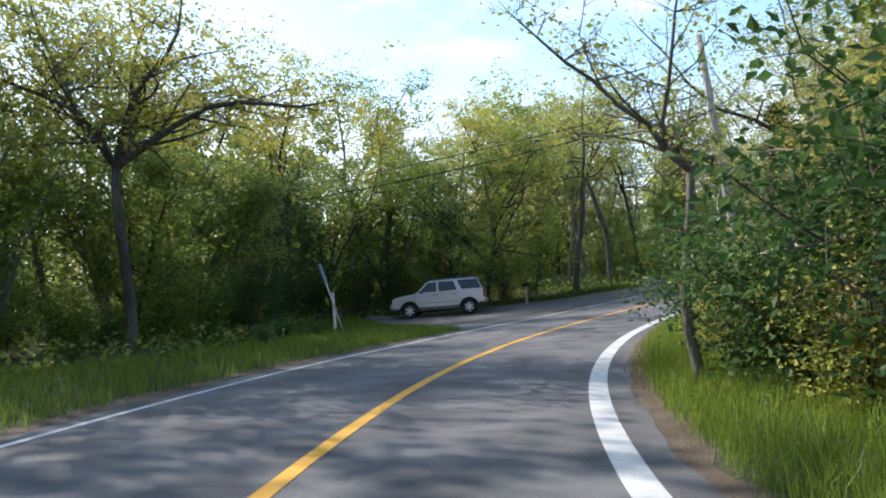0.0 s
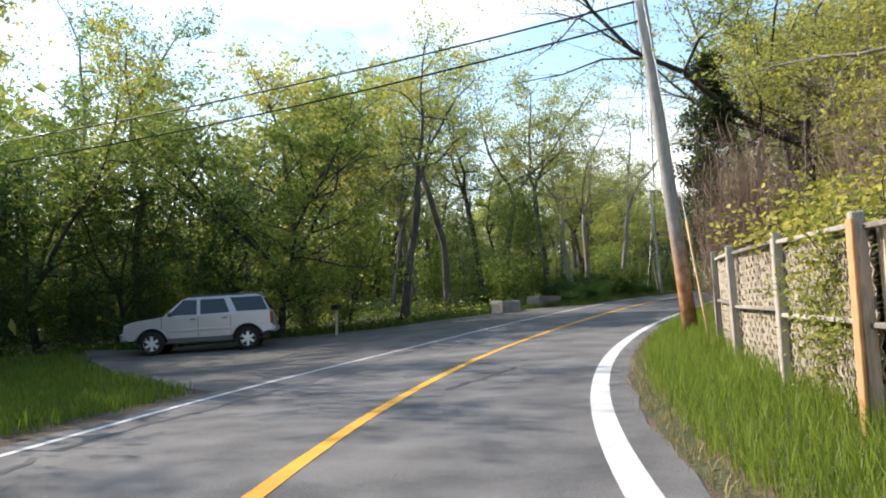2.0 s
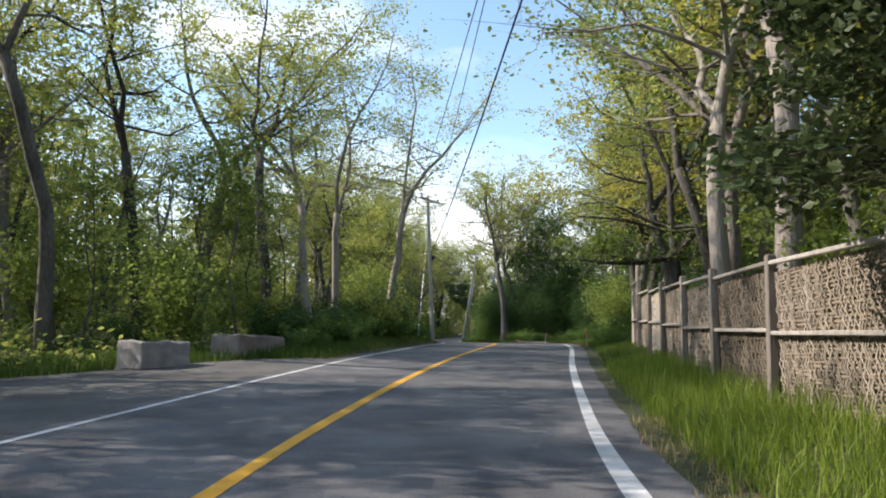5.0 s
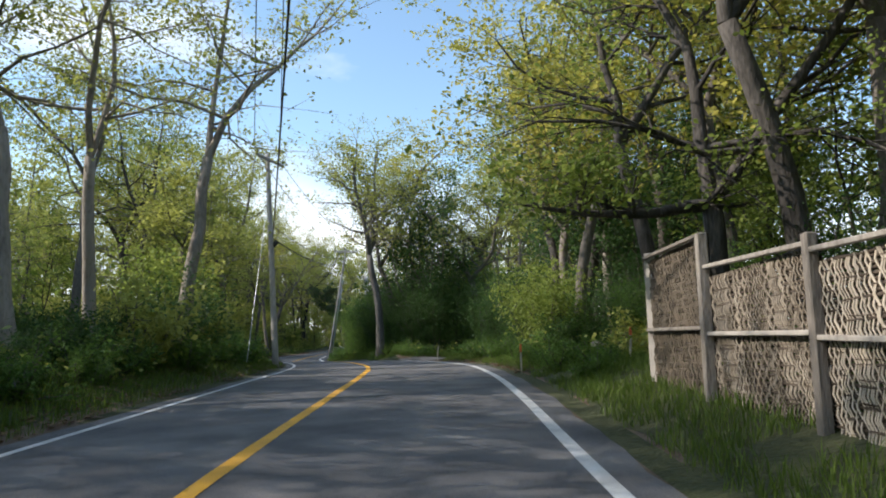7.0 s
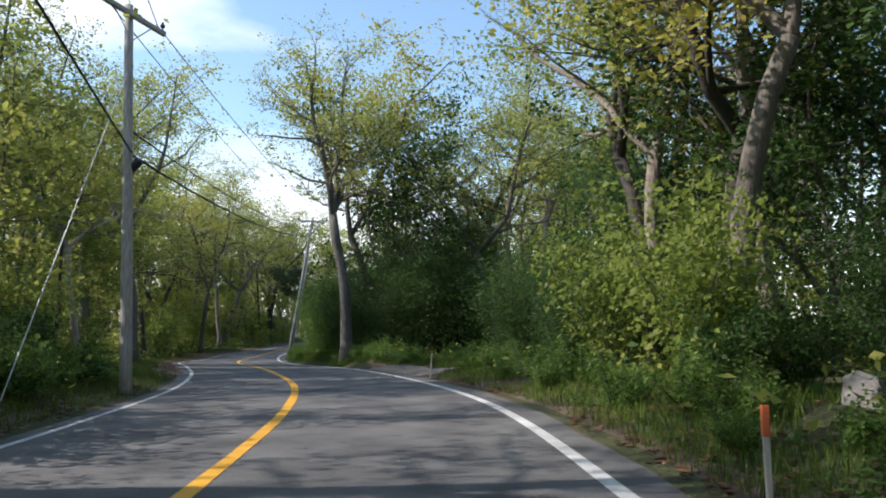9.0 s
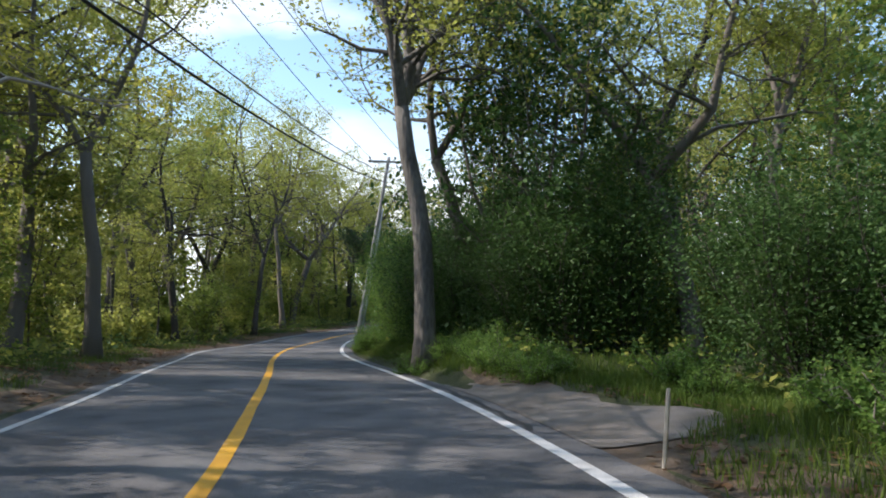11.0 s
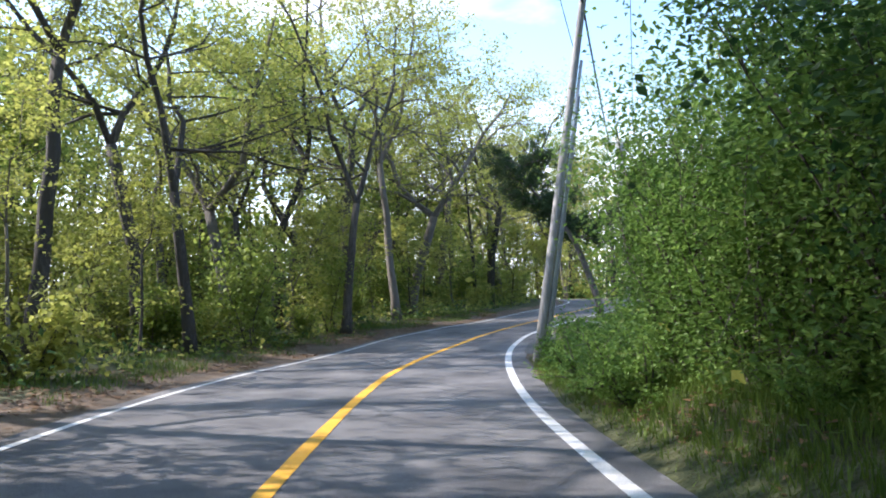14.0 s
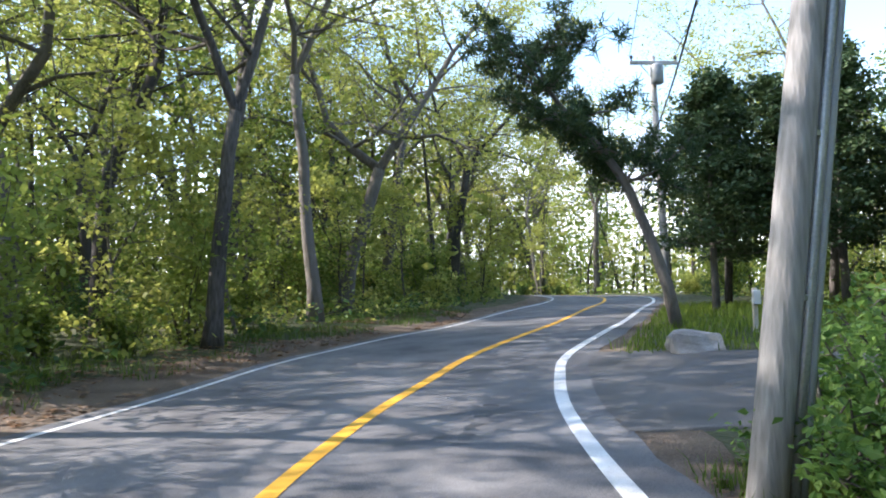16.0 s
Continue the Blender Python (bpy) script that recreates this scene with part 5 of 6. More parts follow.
# dense broadleaf masses on the right: low crowned, dark
THICK = "low-crowned broadleaf tree in dense dark green leaf"
thick = [
    tree(121, 7.0, 0.10, 0.16, 8, 0.6, 9100, 0.128, foliage=LEAF_DARK, low=8, upright=1.5, flat=0.9, label=THICK, twigs=False, name="broadleaf_tree"),
    tree(122, 6.0, 0.09, 0.14, 8, 0.65, 8400, 0.124, foliage=LEAF_GREEN, low=7, upright=1.5, flat=0.9, label="low-crowned broadleaf tree in dense fresh leaf", twigs=False, name="broadleaf_tree"),
]
for s, u, k, z in ((76, 10.0, 0, 1.0), (72, 9.4, 0, 1.0), (70, 12.5, 0, 1.2), (88.5, 8.6, 1, 1.05), (92.5, 8.8, 0, 1.1), (96.5, 8.8, 0, 1.1), (100.5, 10.0, 1, 1.0), (68, 9.5, 0, 1.0), (64, 9.4, 0, 0.95), (61, 10.5, 1, 1.1), (57, 10.5, 1, 1.0), (95, 12, 0, 1.2), (66, 13, 1, 1.2), (45, 10.5, 1, 0.9), (50, 10.5, 1, 0.9), (54, 13, 0, 1.2), (74, 13, 0, 1.2), (104, 15, 0, 1.0), (110, 17, 1, 1.1), (118, 13, 1, 1.1), (124, 10, 0, 1.1), (130, 9, 1, 1.1)):
    x, y = beside(s, u)
    stand(thick[k], x, y, s * 37, z)
# many thickets take the dark leaf (k 0) to carry this side's shade in colour
for s, u, k, z in ((84, 6.6, 0, 0.9), (85.5, 5.4, 0, 0.75), (87, 6.2, 0, 1.0), (88.6, 5.2, 0, 0.8), (90, 6.4, 0, 1.1), (91.4, 5.1, 1, 0.85), (93, 6.2, 1, 1.1), (94.4, 5.0, 1, 0.8), (96, 6.0, 1, 1.1), (97.3, 5.0, 1, 0.6), (98.8, 6.2, 0, 0.7), (100.2, 5.4, 1, 0.5), (101.2, 7.4, 0, 0.6), (72.5, 7.6, 0, 0.6), (70.5, 6.8, 0, 0.5), (68, 7.4, 0, 0.6), (66, 6.4, 1, 0.5), (64, 7.2, 0, 0.62), (61.5, 6.8, 1, 0.5), (59, 7.4, 0, 0.6), (56.5, 7.2, 1, 0.55), (54, 7.8, 0, 0.6), (76, 10.5, 0, 0.8), (79.5, 10.8, 0, 0.75), (84.3, 7.8, 0, 1.2), (86, 7.6, 0, 1.2), (87.6, 5.0, 0, 0.8), (89.3, 4.7, 0, 0.9), (90.8, 4.55, 0, 0.95), (92.3, 4.5, 1, 1.0), (93.8, 4.45, 1, 1.0), (95.4, 4.35, 1, 0.95), (97, 4.6, 1, 0.7), (98.4, 5.0, 0, 0.55), (96.3, 4.15, 1, 0.85), (97.8, 4.6, 0, 0.55), (94.6, 4.2, 1, 0.85), (99.2, 4.8, 0, 0.45), (101.0, 10.0, 0, 1.0), (100.6, 12.0, 0, 1.1), (100.6, 8.2, 0, 0.7), (80.5, 8.6, 0, 0.9), (78.5, 8.2, 0, 1.0), (76.5, 8.6, 0, 0.95), (74.5, 7.4, 0, 0.8), (80, 10.4, 0, 0.7), (77, 10.8, 0, 0.7)):
    x, y = beside(s, u)
    stand(thickets[k], x, y, s * 71, z)
stand(thick[0], 46.0, 70.4, 130, 1.1, 1.3)
for x, y, z in ((50.6, 66.4, 0.95), (52.2, 68.4, 1.1), (53.6, 66.0, 1.2), (50.2, 63.8, 0.9)):
    stand(thickets[0], x, y, x * 30, z)
# dark bushes added at the back of the fence so the weave's gaps look dark
for k in range(20):
    x, y = 12.9 + 0.70 * k, 27.0 + 0.82 * k
    if math.hypot(x - 17.9, y - 33.6) > 0.7:
        stand(shrubs[1], x + 0.75, y - 0.62, k * 75, 0.55 + 0.12 * math.sin(k * 2.3))
for x, y, k in ((-11.6, 25.8, 0), (-13.0, 20.0, 2)):
    stand(oaks[k], x, y, x * 50, 0.95)
for x, y in ((-9.6, 23.6), (-8.8, 28.2)):
    stand(thick[1], x, y, x * 37, 1.1)
stand(thick[0], 46.9, 72.8, 40, 1.1, 1.5)
for s, u, k, z in ((40, -12.5, 1, 0.7), (37, -14.2, 0, 0.8), (35.2, -15.8, 0, 0.85), (34, -17.5, 0, 0.9), (32, -18.4, 0, 0.95), (30.5, -18.2, 0, 0.95), (28.6, -17.4, 0, 0.9), (27, -16.0, 0, 0.85), (25, -14.2, 0, 0.8), (23.5, -12.6, 0, 0.75), (20, -10.6, 1, 0.7), (10, -9.2, 1, 0.6)):
    x, y = beside(s, u)
    stand(thickets[k], x, y, s * 71, z)
for s, u, k, z in ((60, 8.6, 0, 1.1), (64, 11, 2, 1.15), (68, 7.0, 1, 1.05), (73, 9.6, 0, 1.1), (56, 9.8, 2, 1.05), (52, 11, 1, 1.1), (47, 8.8, 0, 1.0), (83.5, 9.2, 1, 1.0), (88, 11.5, 0, 1.1)):
    x, y = beside(s, u)
    stand((oaks[0], oaks[2], yellow_oak)[k], x, y, s * 53, z)
for s, u, k, z in ((28, -18.4, 0, 1.0), (31.5, -20.0, 0, 1.1), (35, -17.0, 0, 1.05), (38.0, -14.2, 0, 0.95), (25.5, -15.5, 0, 0.9), (33, -22, 0, 1.3), (29, -22, 0, 1.3), (22, -13.5, 1, 1.0), (18, -12, 1, 0.95), (14, -11, 1, 0.9), (9, -10, 1, 0.9), (16, -15, 1, 1.2), (10, -14.5, 1, 1.2), (4, -13, 1, 1.1), (25, -19, 1, 1.2), (42.5, -12, 1, 0.8), (39, -18, 1, 1.1)):
    x, y = beside(s, u)
    stand(thick[k], x, y, s * 37, z)

for x, y, z in ((-4.0, 22.6, 0.5), (-5.2, 23.6, 0.75), (-5.0, 20.4, 0.6)):
    first_then_copy(shrubs[1], x, y, z, x * 77)
# ivy-like bushes over the first stretch of the fence
ivy = shrub(131, 2.6, 1.2, 3600, 0.088, LEAF_SPRING, label="tall tangle of green vines and leaves over the fence", stems=12, base=0.05, folded=True, name="vine_thicket")
ivy_dark = shrub(132, 2.4, 1.1, 4000, 0.09, LEAF_DARK, label="dense dark vine tangle over the old fence", stems=12, base=0.03, folded=True, name="vine_thicket")
for x, y, k, z, t in ((6.45, 17.3, 0, 0.62, 40), (3.4, 4.6, 1, 0.95, 0), (3.5, 6.2, 0, 1.1, 80), (3.65, 7.4, 1, 1.0, 150), (3.75, 9.3, 0, 0.85, 0), (3.65, 8.3, 1, 0.9, 90), (3.95, 8.7, 0, 1.05, 140), (3.95, 10.2, 0, 0.9, 30), (4.25, 11.3, 1, 0.75, 70), (4.9, 8.9, 0, 1.2, 200), (5.0, 7.2, 0, 1.45, 10), (4.6, 5.6, 1, 1.5, 80), (5.9, 10.8, 1, 1.3, 20), (5.3, 10.2, 1, 0.75, 70), (5.8, 11.6, 0, 0.65, 30), (5.0, 6.8, 1, 1.1, 100), (5.2, 5.0, 0, 1.25, 210), (5.2, 2.5, 1, 1.3, 10), (5.6, 9.2, 0, 1.1, 300), (6.4, 12.4, 0, 0.85, 60), (7.4, 15.2, 1, 0.8, 160), (3.6, 2.6, 0, 0.9, 20), (6.8, 8.0, 0, 1.7, 50), (6.6, 4.6, 1, 1.9, 250)):
    taken.append((x, y))
    first_then_copy((ivy, ivy_dark)[k], x, y, z, t)
stand(ivy_dark, 23.7, 54.6, 0, 0.95)
stand(ivy, 24.2, 55.4, 120, 0.7)
yellow_bush = shrub(133, 2.0, 1.2, 3600, 0.075, LEAF_YELLOW, label="bright yellow-green bush behind the fence", stems=10)
for x, y, z in ((8.6, 19.0, 1.15), (7.5, 16.8, 0.95), (10.9, 22.5, 1.2), (4.3, 10.2, 0.7)):
    first_then_copy(yellow_bush, x, y, z, x * 50)
fern = shrub(134, 0.95, 1.3, 2600, 0.07, LEAF_FRESH, name="fern_bush", label="bright green fern-like bush round the pole's foot", stems=16, base=0.02, folded=True)
for x, y, z, t in ((51.2, 86.6, 1.0, 0), (51.9, 86.9, 0.95, 70), (51.6, 85.7, 1.1, 200), (52.6, 86.6, 1.15, 260), (53.2, 86.9, 1.2, 30), (53.9, 86.4, 1.2, 90), (52.4, 85.4, 1.2, 300), (50.4, 85.6, 0.9, 160), (54.8, 87.9, 1.3, 220), (49.6, 84.4, 0.95, 10), (48.8, 83.2, 0.9, 50), (47.9, 81.6, 0.85, 100), (47.2, 80.2, 0.8, 150)):
    taken.append((x, y))
    first_then_copy(fern, x, y, z, t)
for s in range(56, 103, 1):
    x, y = beside(s + 0.3, (6.0 if 74 <= s <= 79 else 5.0 if 79 < s <= 82 else 4.75) + 0.35 * math.sin(s * 2.1))
    first_then_copy(fern, x, y, 0.62 + 0.2 * math.sin(s * 1.3), s * 67)
for s in range(80, 103):
    for k in (0, 1):
        x, y = beside(s + 0.5 * k, 4.1 + 0.45 * k + 0.15 * math.sin(s * 3.3 + k))
        first_then_copy(fern, x, y, 0.42 + 0.12 * math.sin(s * 1.9 + 2 * k), s * 41 + 100 * k)
for x, y, z in ((42.1, 70.3, 0.5), (42.35, 69.6, 0.5), (42.0, 69.9, 0.42), (42.3, 70.8, 0.5), (42.9, 69.4, 0.6)):
    first_then_copy(fern, x, y, z, x * 300)
for s in range(50, 74):
    x, y = beside(s + 0.4, -4.25 - 0.25 * math.sin(s * 2.7))
    first_then_copy(fern, x, y, 0.75 + 0.25 * math.sin(s * 1.7), s * 59)
    x, y = beside(s, -5.2)
    first_then_copy(shrubs[1], x, y, 0.8 + 0.2 * math.sin(s), s * 31)
for s, u in ((80.5, 4.3), (81.3, 4.0), (82.0, 3.9), (82.6, 4.4), (83.2, 4.1), (101.0, 4.4), (101.5, 5.2), (101.8, 6.2)):
    x, y = beside(s, u)
    first_then_copy(fern, x, y, 0.55 if s < 90 else 0.9, s * 91)
# brown leafless vine tangles hanging in the trees behind the pole
def tangle(seed):
    r = np.random.default_rng(seed)
    thing = new("bare_vine_tangle")
    v, f, v2, f2 = [], [], [], []
    for k in range(230):
        a, b = r.normal(0, 0.42, 2), r.uniform(1.2, 5.2)
        n = 10
        drift = r.normal(0, 0.35, 2)
        p = [np.array((a[0] + drift[0] * i / n, a[1] + drift[1] * i / n, -0.1 + b * i / n)) for i in range(n + 1)]
        if k % 3 == 0:
            p = [q + (0, 0, r.uniform(0.8, 3.0) * (1 - b / 9)) for q in p]
        walk_off = np.cumsum(r.normal(0, 0.13, (n + 1, 3)) * (1, 1, 0.5), axis=0)
        st = [np.array((q[0] + w[0], q[1] + w[1], max(q[2] + w[2], -0.1))) for q, w in zip(p, walk_off)]
        thick_one = k % 14 == 0
        tube(*((v, f) if thick_one else (v2, f2)), st, np.linspace(0.021 if thick_one else 0.009, 0.012 if thick_one else 0.003, n + 1), 4 if thick_one else 3, cap=False)
        for i in (3, 6, 8) if not thick_one else ():
            tw = wander(r, st[i], r.normal(0, 1, 3) * (1, 1, 0.7), r.uniform(0.3, 1.1), 5, 0.45, -0.08)
            tube(v2, f2, tw, np.linspace(0.006, 0.002, 6), 3, cap=False)
    mesh_object("vine_stem", v, f, VINE_WOOD, smooth=True).parent = thing
    mesh_object("twig", v2, f2, VINE_WOOD, smooth=True).parent = thing
    c = np.array(v2)[r.integers(0, len(v2), 2600)]
    leaf_mesh("withered_leaves", leaf_cards(r, c, (0.1, 0.1, 0.1), 0.055), DEAD_LEAF).parent = thing
    return tagged(thing, "tangle of bare brown vine stems over the fence", "vines")


tg = [tangle(141), tangle(142)]
for x, y, k, z in ((13.25, 28.0, 0, 0.85), (13.7, 28.7, 1, 0.9), (14.15, 29.3, 0, 0.85), (14.2, 28.9, 1, 0.9), (13.3, 27.3, 0, 0.85), (12.5, 26.1, 1, 0.7), (12.9, 23.6, 1, 1.0), (15.4, 25.0, 0, 1.3), (17.6, 28.0, 1, 1.4), (11.2, 20.0, 0, 1.1)):
    taken.append((x, y))
    first_then_copy(tg[k], x, y, z, x * 70)


# ---------- the woods on both sides ----------
def allowed(s, u, wide):
    """Whether a plant with that half width may stand at station s, u metres from the yellow line."""
    if u < 0:
        edge = np.interp(s, [-40, 14, 20, 24, 28, 33, 38, 42, 46, 52, 56, 70, 80, 96, 110, 200], [6.0, 6.8, 8.5, 12.5, 16.5, 18.0, 12.5, 9.0, 6.4, 4.8, 4.2, 4.2, 4.8, 5.6, 5.6, 4.8])
        return -u > edge + wide * 0.4
    if 74 < s < 82 and u < 7.0:
        return False
    edge = np.interp(s, [-40, 0, 20, 55, 60, 66, 72, 80, 98, 103, 106, 116, 119, 135, 200], [5.6, 5.8, 6.4, 6.6, 5.4, 4.9, 5.2, 4.9, 4.4, 5.0, 13.0, 13.0, 8.5, 5.0, 4.8])
    return u > edge + wide * 0.4


def scatter(count, near, far, models, gap, sizes, wide, s_range=(-14, 178), weights=None, left=0.58, bias=1.0):
    made = tries = 0
    while made < count and tries < count * 40:
        tries += 1
        s = rng.uniform(*s_range)
        d = (near + (far - near) * rng.random() ** bias) * (-1 if rng.random() < left else 1)
        x, y = beside(s, d)
        i, u = road_at(x, y)
        if wide >= 1.0 and (x - 28.6) ** 2 + (y - 59.5) ** 2 < 30:
            continue
        if u[0] > 0 and wide < 1.0 and 70 < ALONG[i[0]] < 102 and u[0] < 10:
            continue
        if u[0] < -9 and ALONG[i[0]] > 40 and rng.random() < 0.5:
            continue
        if not allowed(float(ALONG[i[0]]), float(u[0]), wide) or not clear(x, y, gap):
            continue
        k = rng.choice(len(models), p=weights)
        first_then_copy(models[k], x, y, rng.uniform(*sizes), rng.uniform(0, 360), rng.uniform(0.95, 1.15))
        made += 1


scatter(85, 5, 24, oaks + bare_oaks, 2.4, (0.85, 1.2), 1.0, weights=[.18, .2, .14, .18, .15, .15])
scatter(120, 18, 42, far_oaks, 2.6, (0.95, 1.25), 1.0)
scatter(200, 5, 22, saplings, 1.0, (0.7, 1.3), 0.5)
scatter(340, 4.3, 18, shrubs, 0.7, (0.7, 1.25), 0.7, bias=1.5)


# ---------- far woods, joined ----------
def far_woods():
    r = np.random.default_rng(77)
    tv, tf, cs, hs = [], [], [], []
    n = 0
    while n < 1650:
        s, d = r.uniform(-40, 200), r.uniform(7, 70) * (1 if r.random() < 0.45 else -1)
        x, y = beside(s, d) if n < 560 else (r.uniform(48, 150), r.uniform(88, 190)) if n < 850 else (r.uniform(-60, 14), r.uniform(14, 88)) if n < 1250 else (r.uniform(-25, 48), r.uniform(72, 150))
        i, u = road_at(x, y)
        if abs(u[0]) < (26 if n >= 850 else 7 if ALONG[i[0]] > 124 else 18):
            continue
        z = gz(x, y)
        h = r.uniform(8, 14)
        st = wander(r, (x, y, z - 0.2), (r.normal(0, 0.06), r.normal(0, 0.06), 1), h * 0.8, 4, 0.06)
        tube(tv, tf, st, np.linspace(r.uniform(0.08, 0.18), 0.03, 5), 4, cap=False)
        m = 200
        cs.append(np.stack([x + r.normal(0, 1.7, m), y + r.normal(0, 1.7, m), z + h * (r.beta(1.1, 1.5, m) if n < 850 else r.beta(0.9, 1.9, m))], 1))
        n += 1
    lv = leaf_cards(r, np.concatenate(cs), 0.5, 0.46)
    o = mesh_object("far_tree_trunks", tv, tf, BARK, smooth=True)
    tagged(o, "grey trunks of the far woods", "trees", kind="stuff")
    k = len(lv) // 4
    o = leaf_mesh("far_foliage", lv, [LEAF_GREEN, LEAF_SPRING], index=np.repeat(r.integers(0, 2, k // 200 + 1), 200)[:k].tolist())
    tagged(o, "foliage of the far woods", "trees", kind="stuff")


far_woods()


# ---------- undergrowth, grass and litter ----------
def blades(name, spots, height, width, mat, seed, label, clump=0.05):
    """Many thin bent blades as one object."""
    r = np.random.default_rng(seed)
    n = len(spots)
    xy = np.asarray(spots) + r.normal(0, clump, (n, 2))
    z = ground_z(xy[:, 0], xy[:, 1]) - 0.03
    h = height * r.uniform(0.5, 1.3, n)
    a = r.uniform(0, 6.283, n)
    w = np.stack([np.cos(a), np.sin(a)], 1) * (width * r.uniform(0.6, 1.3, n))[:, None]
    bend = r.normal(0, 0.28, (n, 2)) * h[:, None]
    p = np.empty((n, 5, 3))
    p[:, 0, :2], p[:, 1, :2] = xy - w, xy + w
    p[:, 2, :2], p[:, 3, :2] = xy + w * 0.7 + bend * 0.4, xy - w * 0.7 + bend * 0.4
    p[:, 4, :2] = xy + bend * 1.1
    p[:, 0, 2] = p[:, 1, 2] = z
    p[:, 2, 2] = p[:, 3, 2] = z + h * 0.6
    p[:, 4, 2] = z + h
    f = []
    for i in range(n):
        b = 5 * i
        f += [(b, b + 1, b + 2, b + 3), (b + 3, b + 2, b + 4)]
    return tagged(mesh_object(name, p.reshape(-1, 3), f, mat), label, "grass", kind="stuff")


def spots(n, s0, s1, inner, outer, side, seed, patchy=0.0):
    r = np.random.default_rng(seed)
    out = []
    ss = r.uniform(s0, s1, n * 2)
    vv = r.random(n * 2)
    for s, t in zip(ss, vv):
        i = int(np.searchsorted(ALONG, s))
        i = min(max(i, 0), len(LINE) - 1)
        edge = LINE[i, 5] + PAVED_R if side > 0 else LINE[i, 4] + PAVED_L
        u = side * (edge + inner + (outer - inner) * t)
        x, y = LINE[i, :2] + SIDE[i] * u + TAN[i] * (s - ALONG[i])
        if patchy and noise.noise(Vector((x * 0.7, y * 0.7, seed))) < patchy - 0.5:
            continue
        if side > 0 and ((74.5 < s < 82 and u < np.interp(s, [74.5, 75.8, 77.0, 78.6, 82.0], [3.6, 5.0, 4.9, 4.3, 3.5])) or (DRIVE[0] + 0.4 < s < DRIVE[3] - 0.3 and u < 12)):
            continue
        if side < 0 and 23.2 < s < 48 and -u < -pull(i) + 0.1:
            continue
        out.append((x, y))
        if len(out) >= n:
            break
    return out


blades("tall_grass", spots(62000, -4, 47, 0.25, 2.9, 1, 1), 0.30, 0.0052, GRASS, 1, "tall bright green grass of the right verge")
blades("dry_grass", spots(2500, 10, 40, 0.0, 0.45, 1, 2), 0.13, 0.006, DRY_GRASS, 2, "straw-coloured dry grass along the asphalt")
blades("left_grass", spots(26000, -12, 23, 0.35, 4.2, -1, 3), 0.22, 0.008, GRASS, 3, "dark green grass of the left verge")
blades("corner_lawn", spots(30000, 18, 33.5, 0.35, 12.5, -1, 13), 0.2, 0.008, GRASS, 13, "shaded green grass between the road and the pull-off")
edge_r = np.random.default_rng(31)
edge_spots = []
for s in edge_r.uniform(33, 52, 16000):
    i = int(np.argmin(np.abs(ALONG - s)))
    u = (pull(i) if s < 48.5 else -3.0) - 0.05 - 3.2 * edge_r.random() ** 1.4
    edge_spots.append(LINE[i, :2] + SIDE[i] * u + TAN[i] * edge_r.uniform(-0.25, 0.25))
blades("wood_edge_grass", edge_spots, 0.24, 0.008, SHADED_GRASS, 14, "dark green grass along the far edge of the pull-off")
blades("pull_off_grass", spots(9000, 22, 56, 0.5, 16, -1, 4, 0.35), 0.2, 0.01, GRASS, 4, "short grass round the pull-off")
blades("verge_grass", spots(42000, 46, 82, 0.3, 4.4, 1, 5, 0.3), 0.17, 0.006, SHADED_GRASS, 5, "patchy green grass at the foot of the woods")
blades("verge_grass_left", spots(20000, 50, 125, 0.7, 3.6, -1, 6, 0.45), 0.17, 0.007, SHADED_GRASS, 6, "patchy green grass beside the brown verge")
blades("apron_grass", spots(7000, 73.5, 83, 1.2, 5.0, 1, 10), 0.17, 0.007, SHADED_GRASS, 10, "green grass beyond the gravel apron")
blades("bank_grass", spots(30000, 82.3, 104, 0.1, 1.8, 1, 9), 0.15, 0.006, SHADED_GRASS, 9, "thick green grass on the bank at the bend")
blades("left_bank_grass", spots(12000, 48, 78, 0.2, 1.8, -1, 11), 0.16, 0.006, SHADED_GRASS, 11, "low green grass on the left bank")
blades("corner_grass", spots(3000, 80.8, 84, 0.12, 1.5, 1, 12), 0.14, 0.006, SHADED_GRASS, 12, "low grass at the corner of the apron")
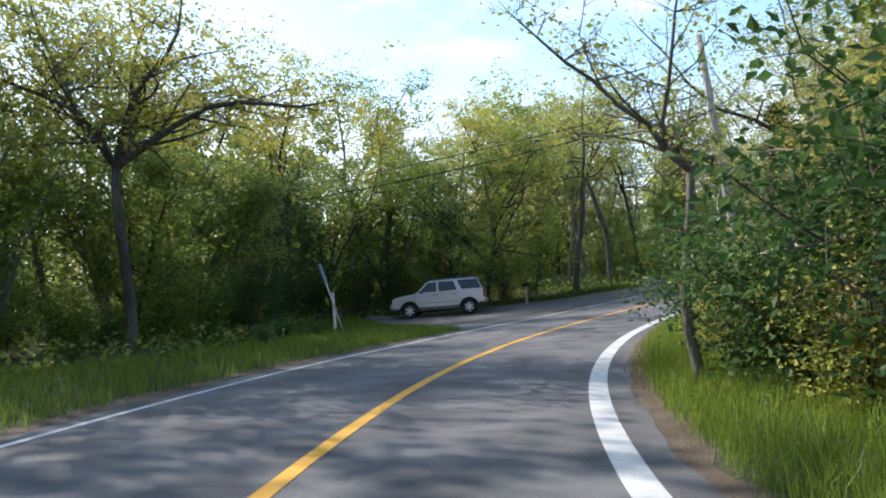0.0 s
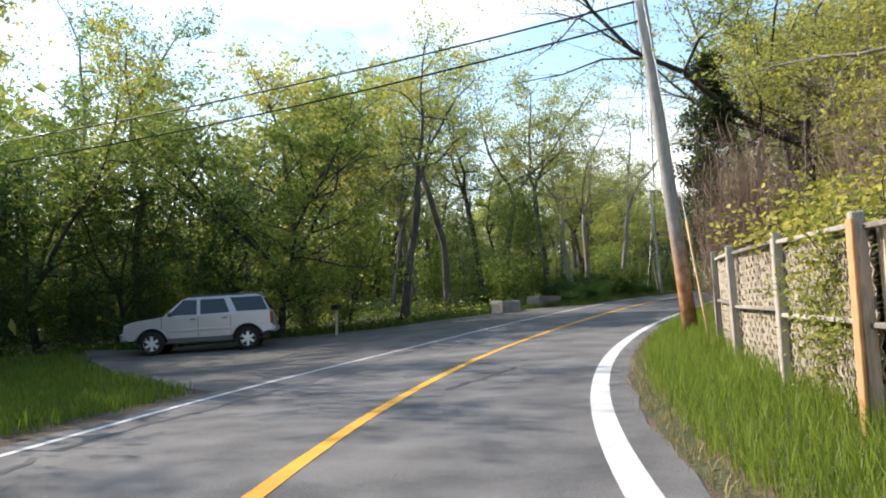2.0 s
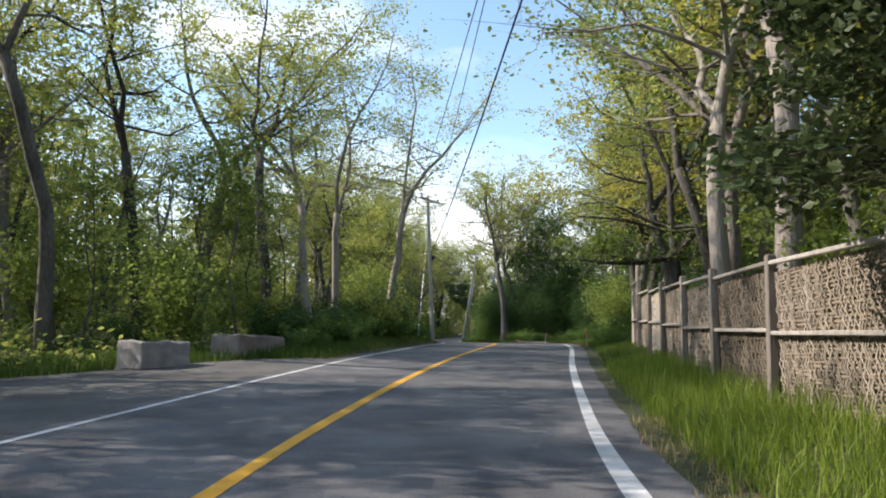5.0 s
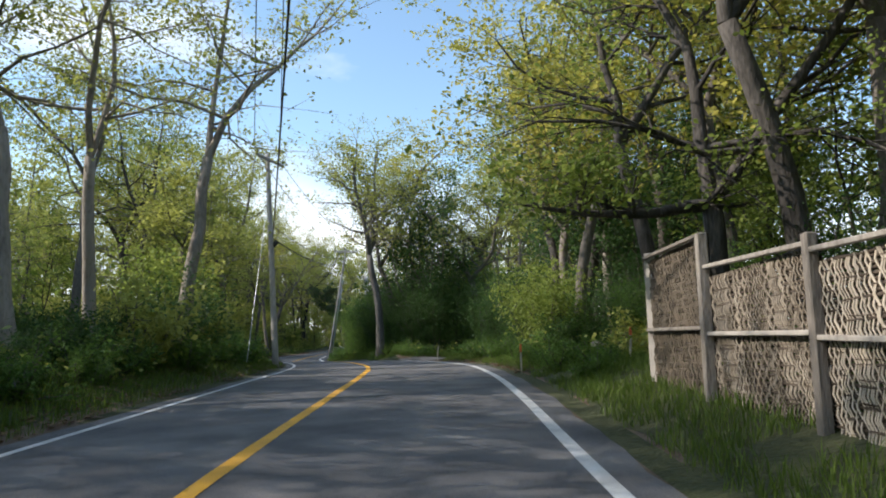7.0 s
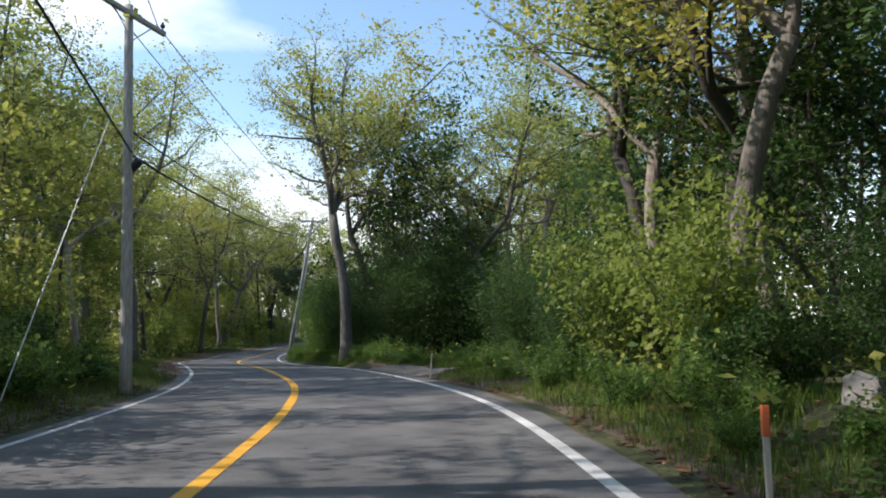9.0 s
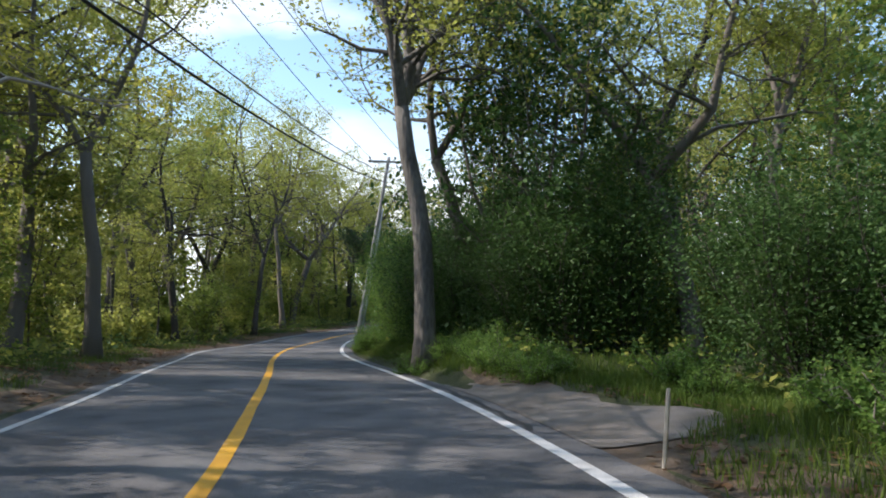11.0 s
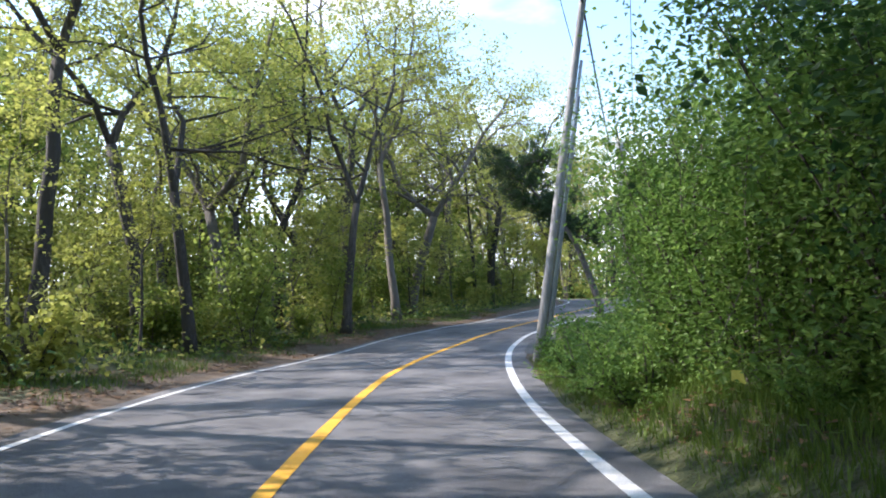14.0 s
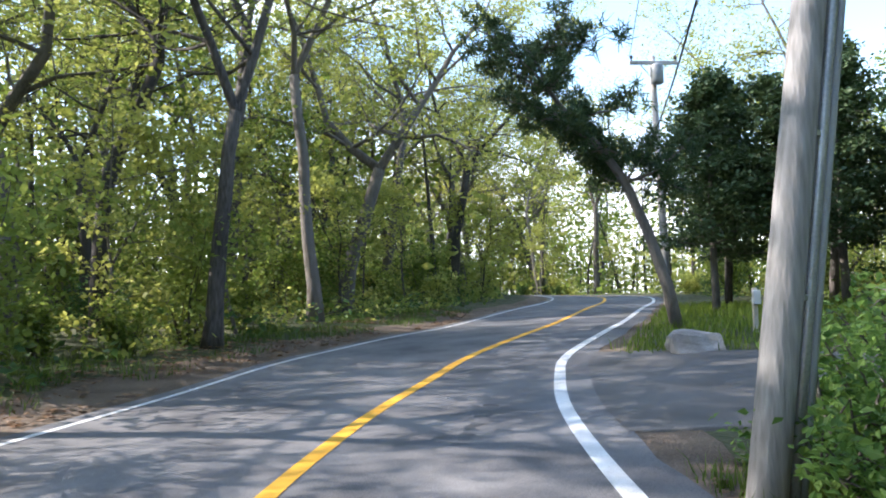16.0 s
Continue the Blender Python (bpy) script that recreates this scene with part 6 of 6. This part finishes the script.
blades("driveway_grass", spots(9000, DRIVE[3] - 0.5, DRIVE[3] + 14, 0.25, 5.0, 1, 7), 0.2, 0.009, GRASS, 7, "green grass beyond the driveway")


def undergrowth():
    """Low leafy plants of the forest floor."""
    r = np.random.default_rng(88)
    c = []
    while len(c) < 9000:
        s, d = r.uniform(-10, 150), r.uniform(3.5, 17) * (1 if r.random() < 0.4 else -1)
        x, y = beside(s, d)
        i, u = road_at(x, y)
        if allowed(float(ALONG[i[0]]), float(u[0]) * 1.12, 0.0):
            c.append((x, y))
    c = np.array(c)
    z = ground_z(c[:, 0], c[:, 1])
    pts = np.repeat(np.c_[c, z], 9, axis=0) + np.abs(r.normal(0, 1, (len(c) * 9, 3))) * (0, 0, 0.28) + r.normal(0, 0.22, (len(c) * 9, 3)) * (1, 1, 0)
    lv = leaf_cards(r, pts, 0.03, 0.15)
    k = len(lv) // 4
    o = leaf_mesh("undergrowth", lv, [LEAF_GREEN, LEAF_SPRING, LEAF_DARK], index=np.repeat(r.integers(0, 3, k // 9 + 1), 9)[:k].tolist())
    tagged(o, "leafy green plants covering the forest floor", "undergrowth", kind="stuff")


undergrowth()


def litter(n, s0, s1, inner, outer, side, seed):
    p = np.array(spots(n, s0, s1, inner, outer, side, seed, 0.4))
    r = np.random.default_rng(seed)
    z = ground_z(p[:, 0], p[:, 1]) + r.uniform(0.0, 0.02, len(p))
    a = r.uniform(0, 6.28, len(p))
    s = r.uniform(0.03, 0.07, len(p))
    d, e = np.stack([np.cos(a), np.sin(a)], 1) * s[:, None], np.stack([-np.sin(a), np.cos(a)], 1) * (s * 0.6)[:, None]
    v = np.empty((len(p), 4, 3))
    for k, off in enumerate((d, e, -d, -e)):
        v[:, k, :2] = p + off
        v[:, k, 2] = z + r.uniform(0.0, 0.03, len(p))
    o = leaf_mesh("fallen_leaves", v.reshape(-1, 3), LITTER, corners=4)
    return tagged(o, "brown fallen leaves along the verge", "leaf litter", kind="stuff")


litter(9000, 50, 125, 0.1, 2.6, -1, 21)
litter(4000, 60, 104, 0.1, 2.2, 1, 22)
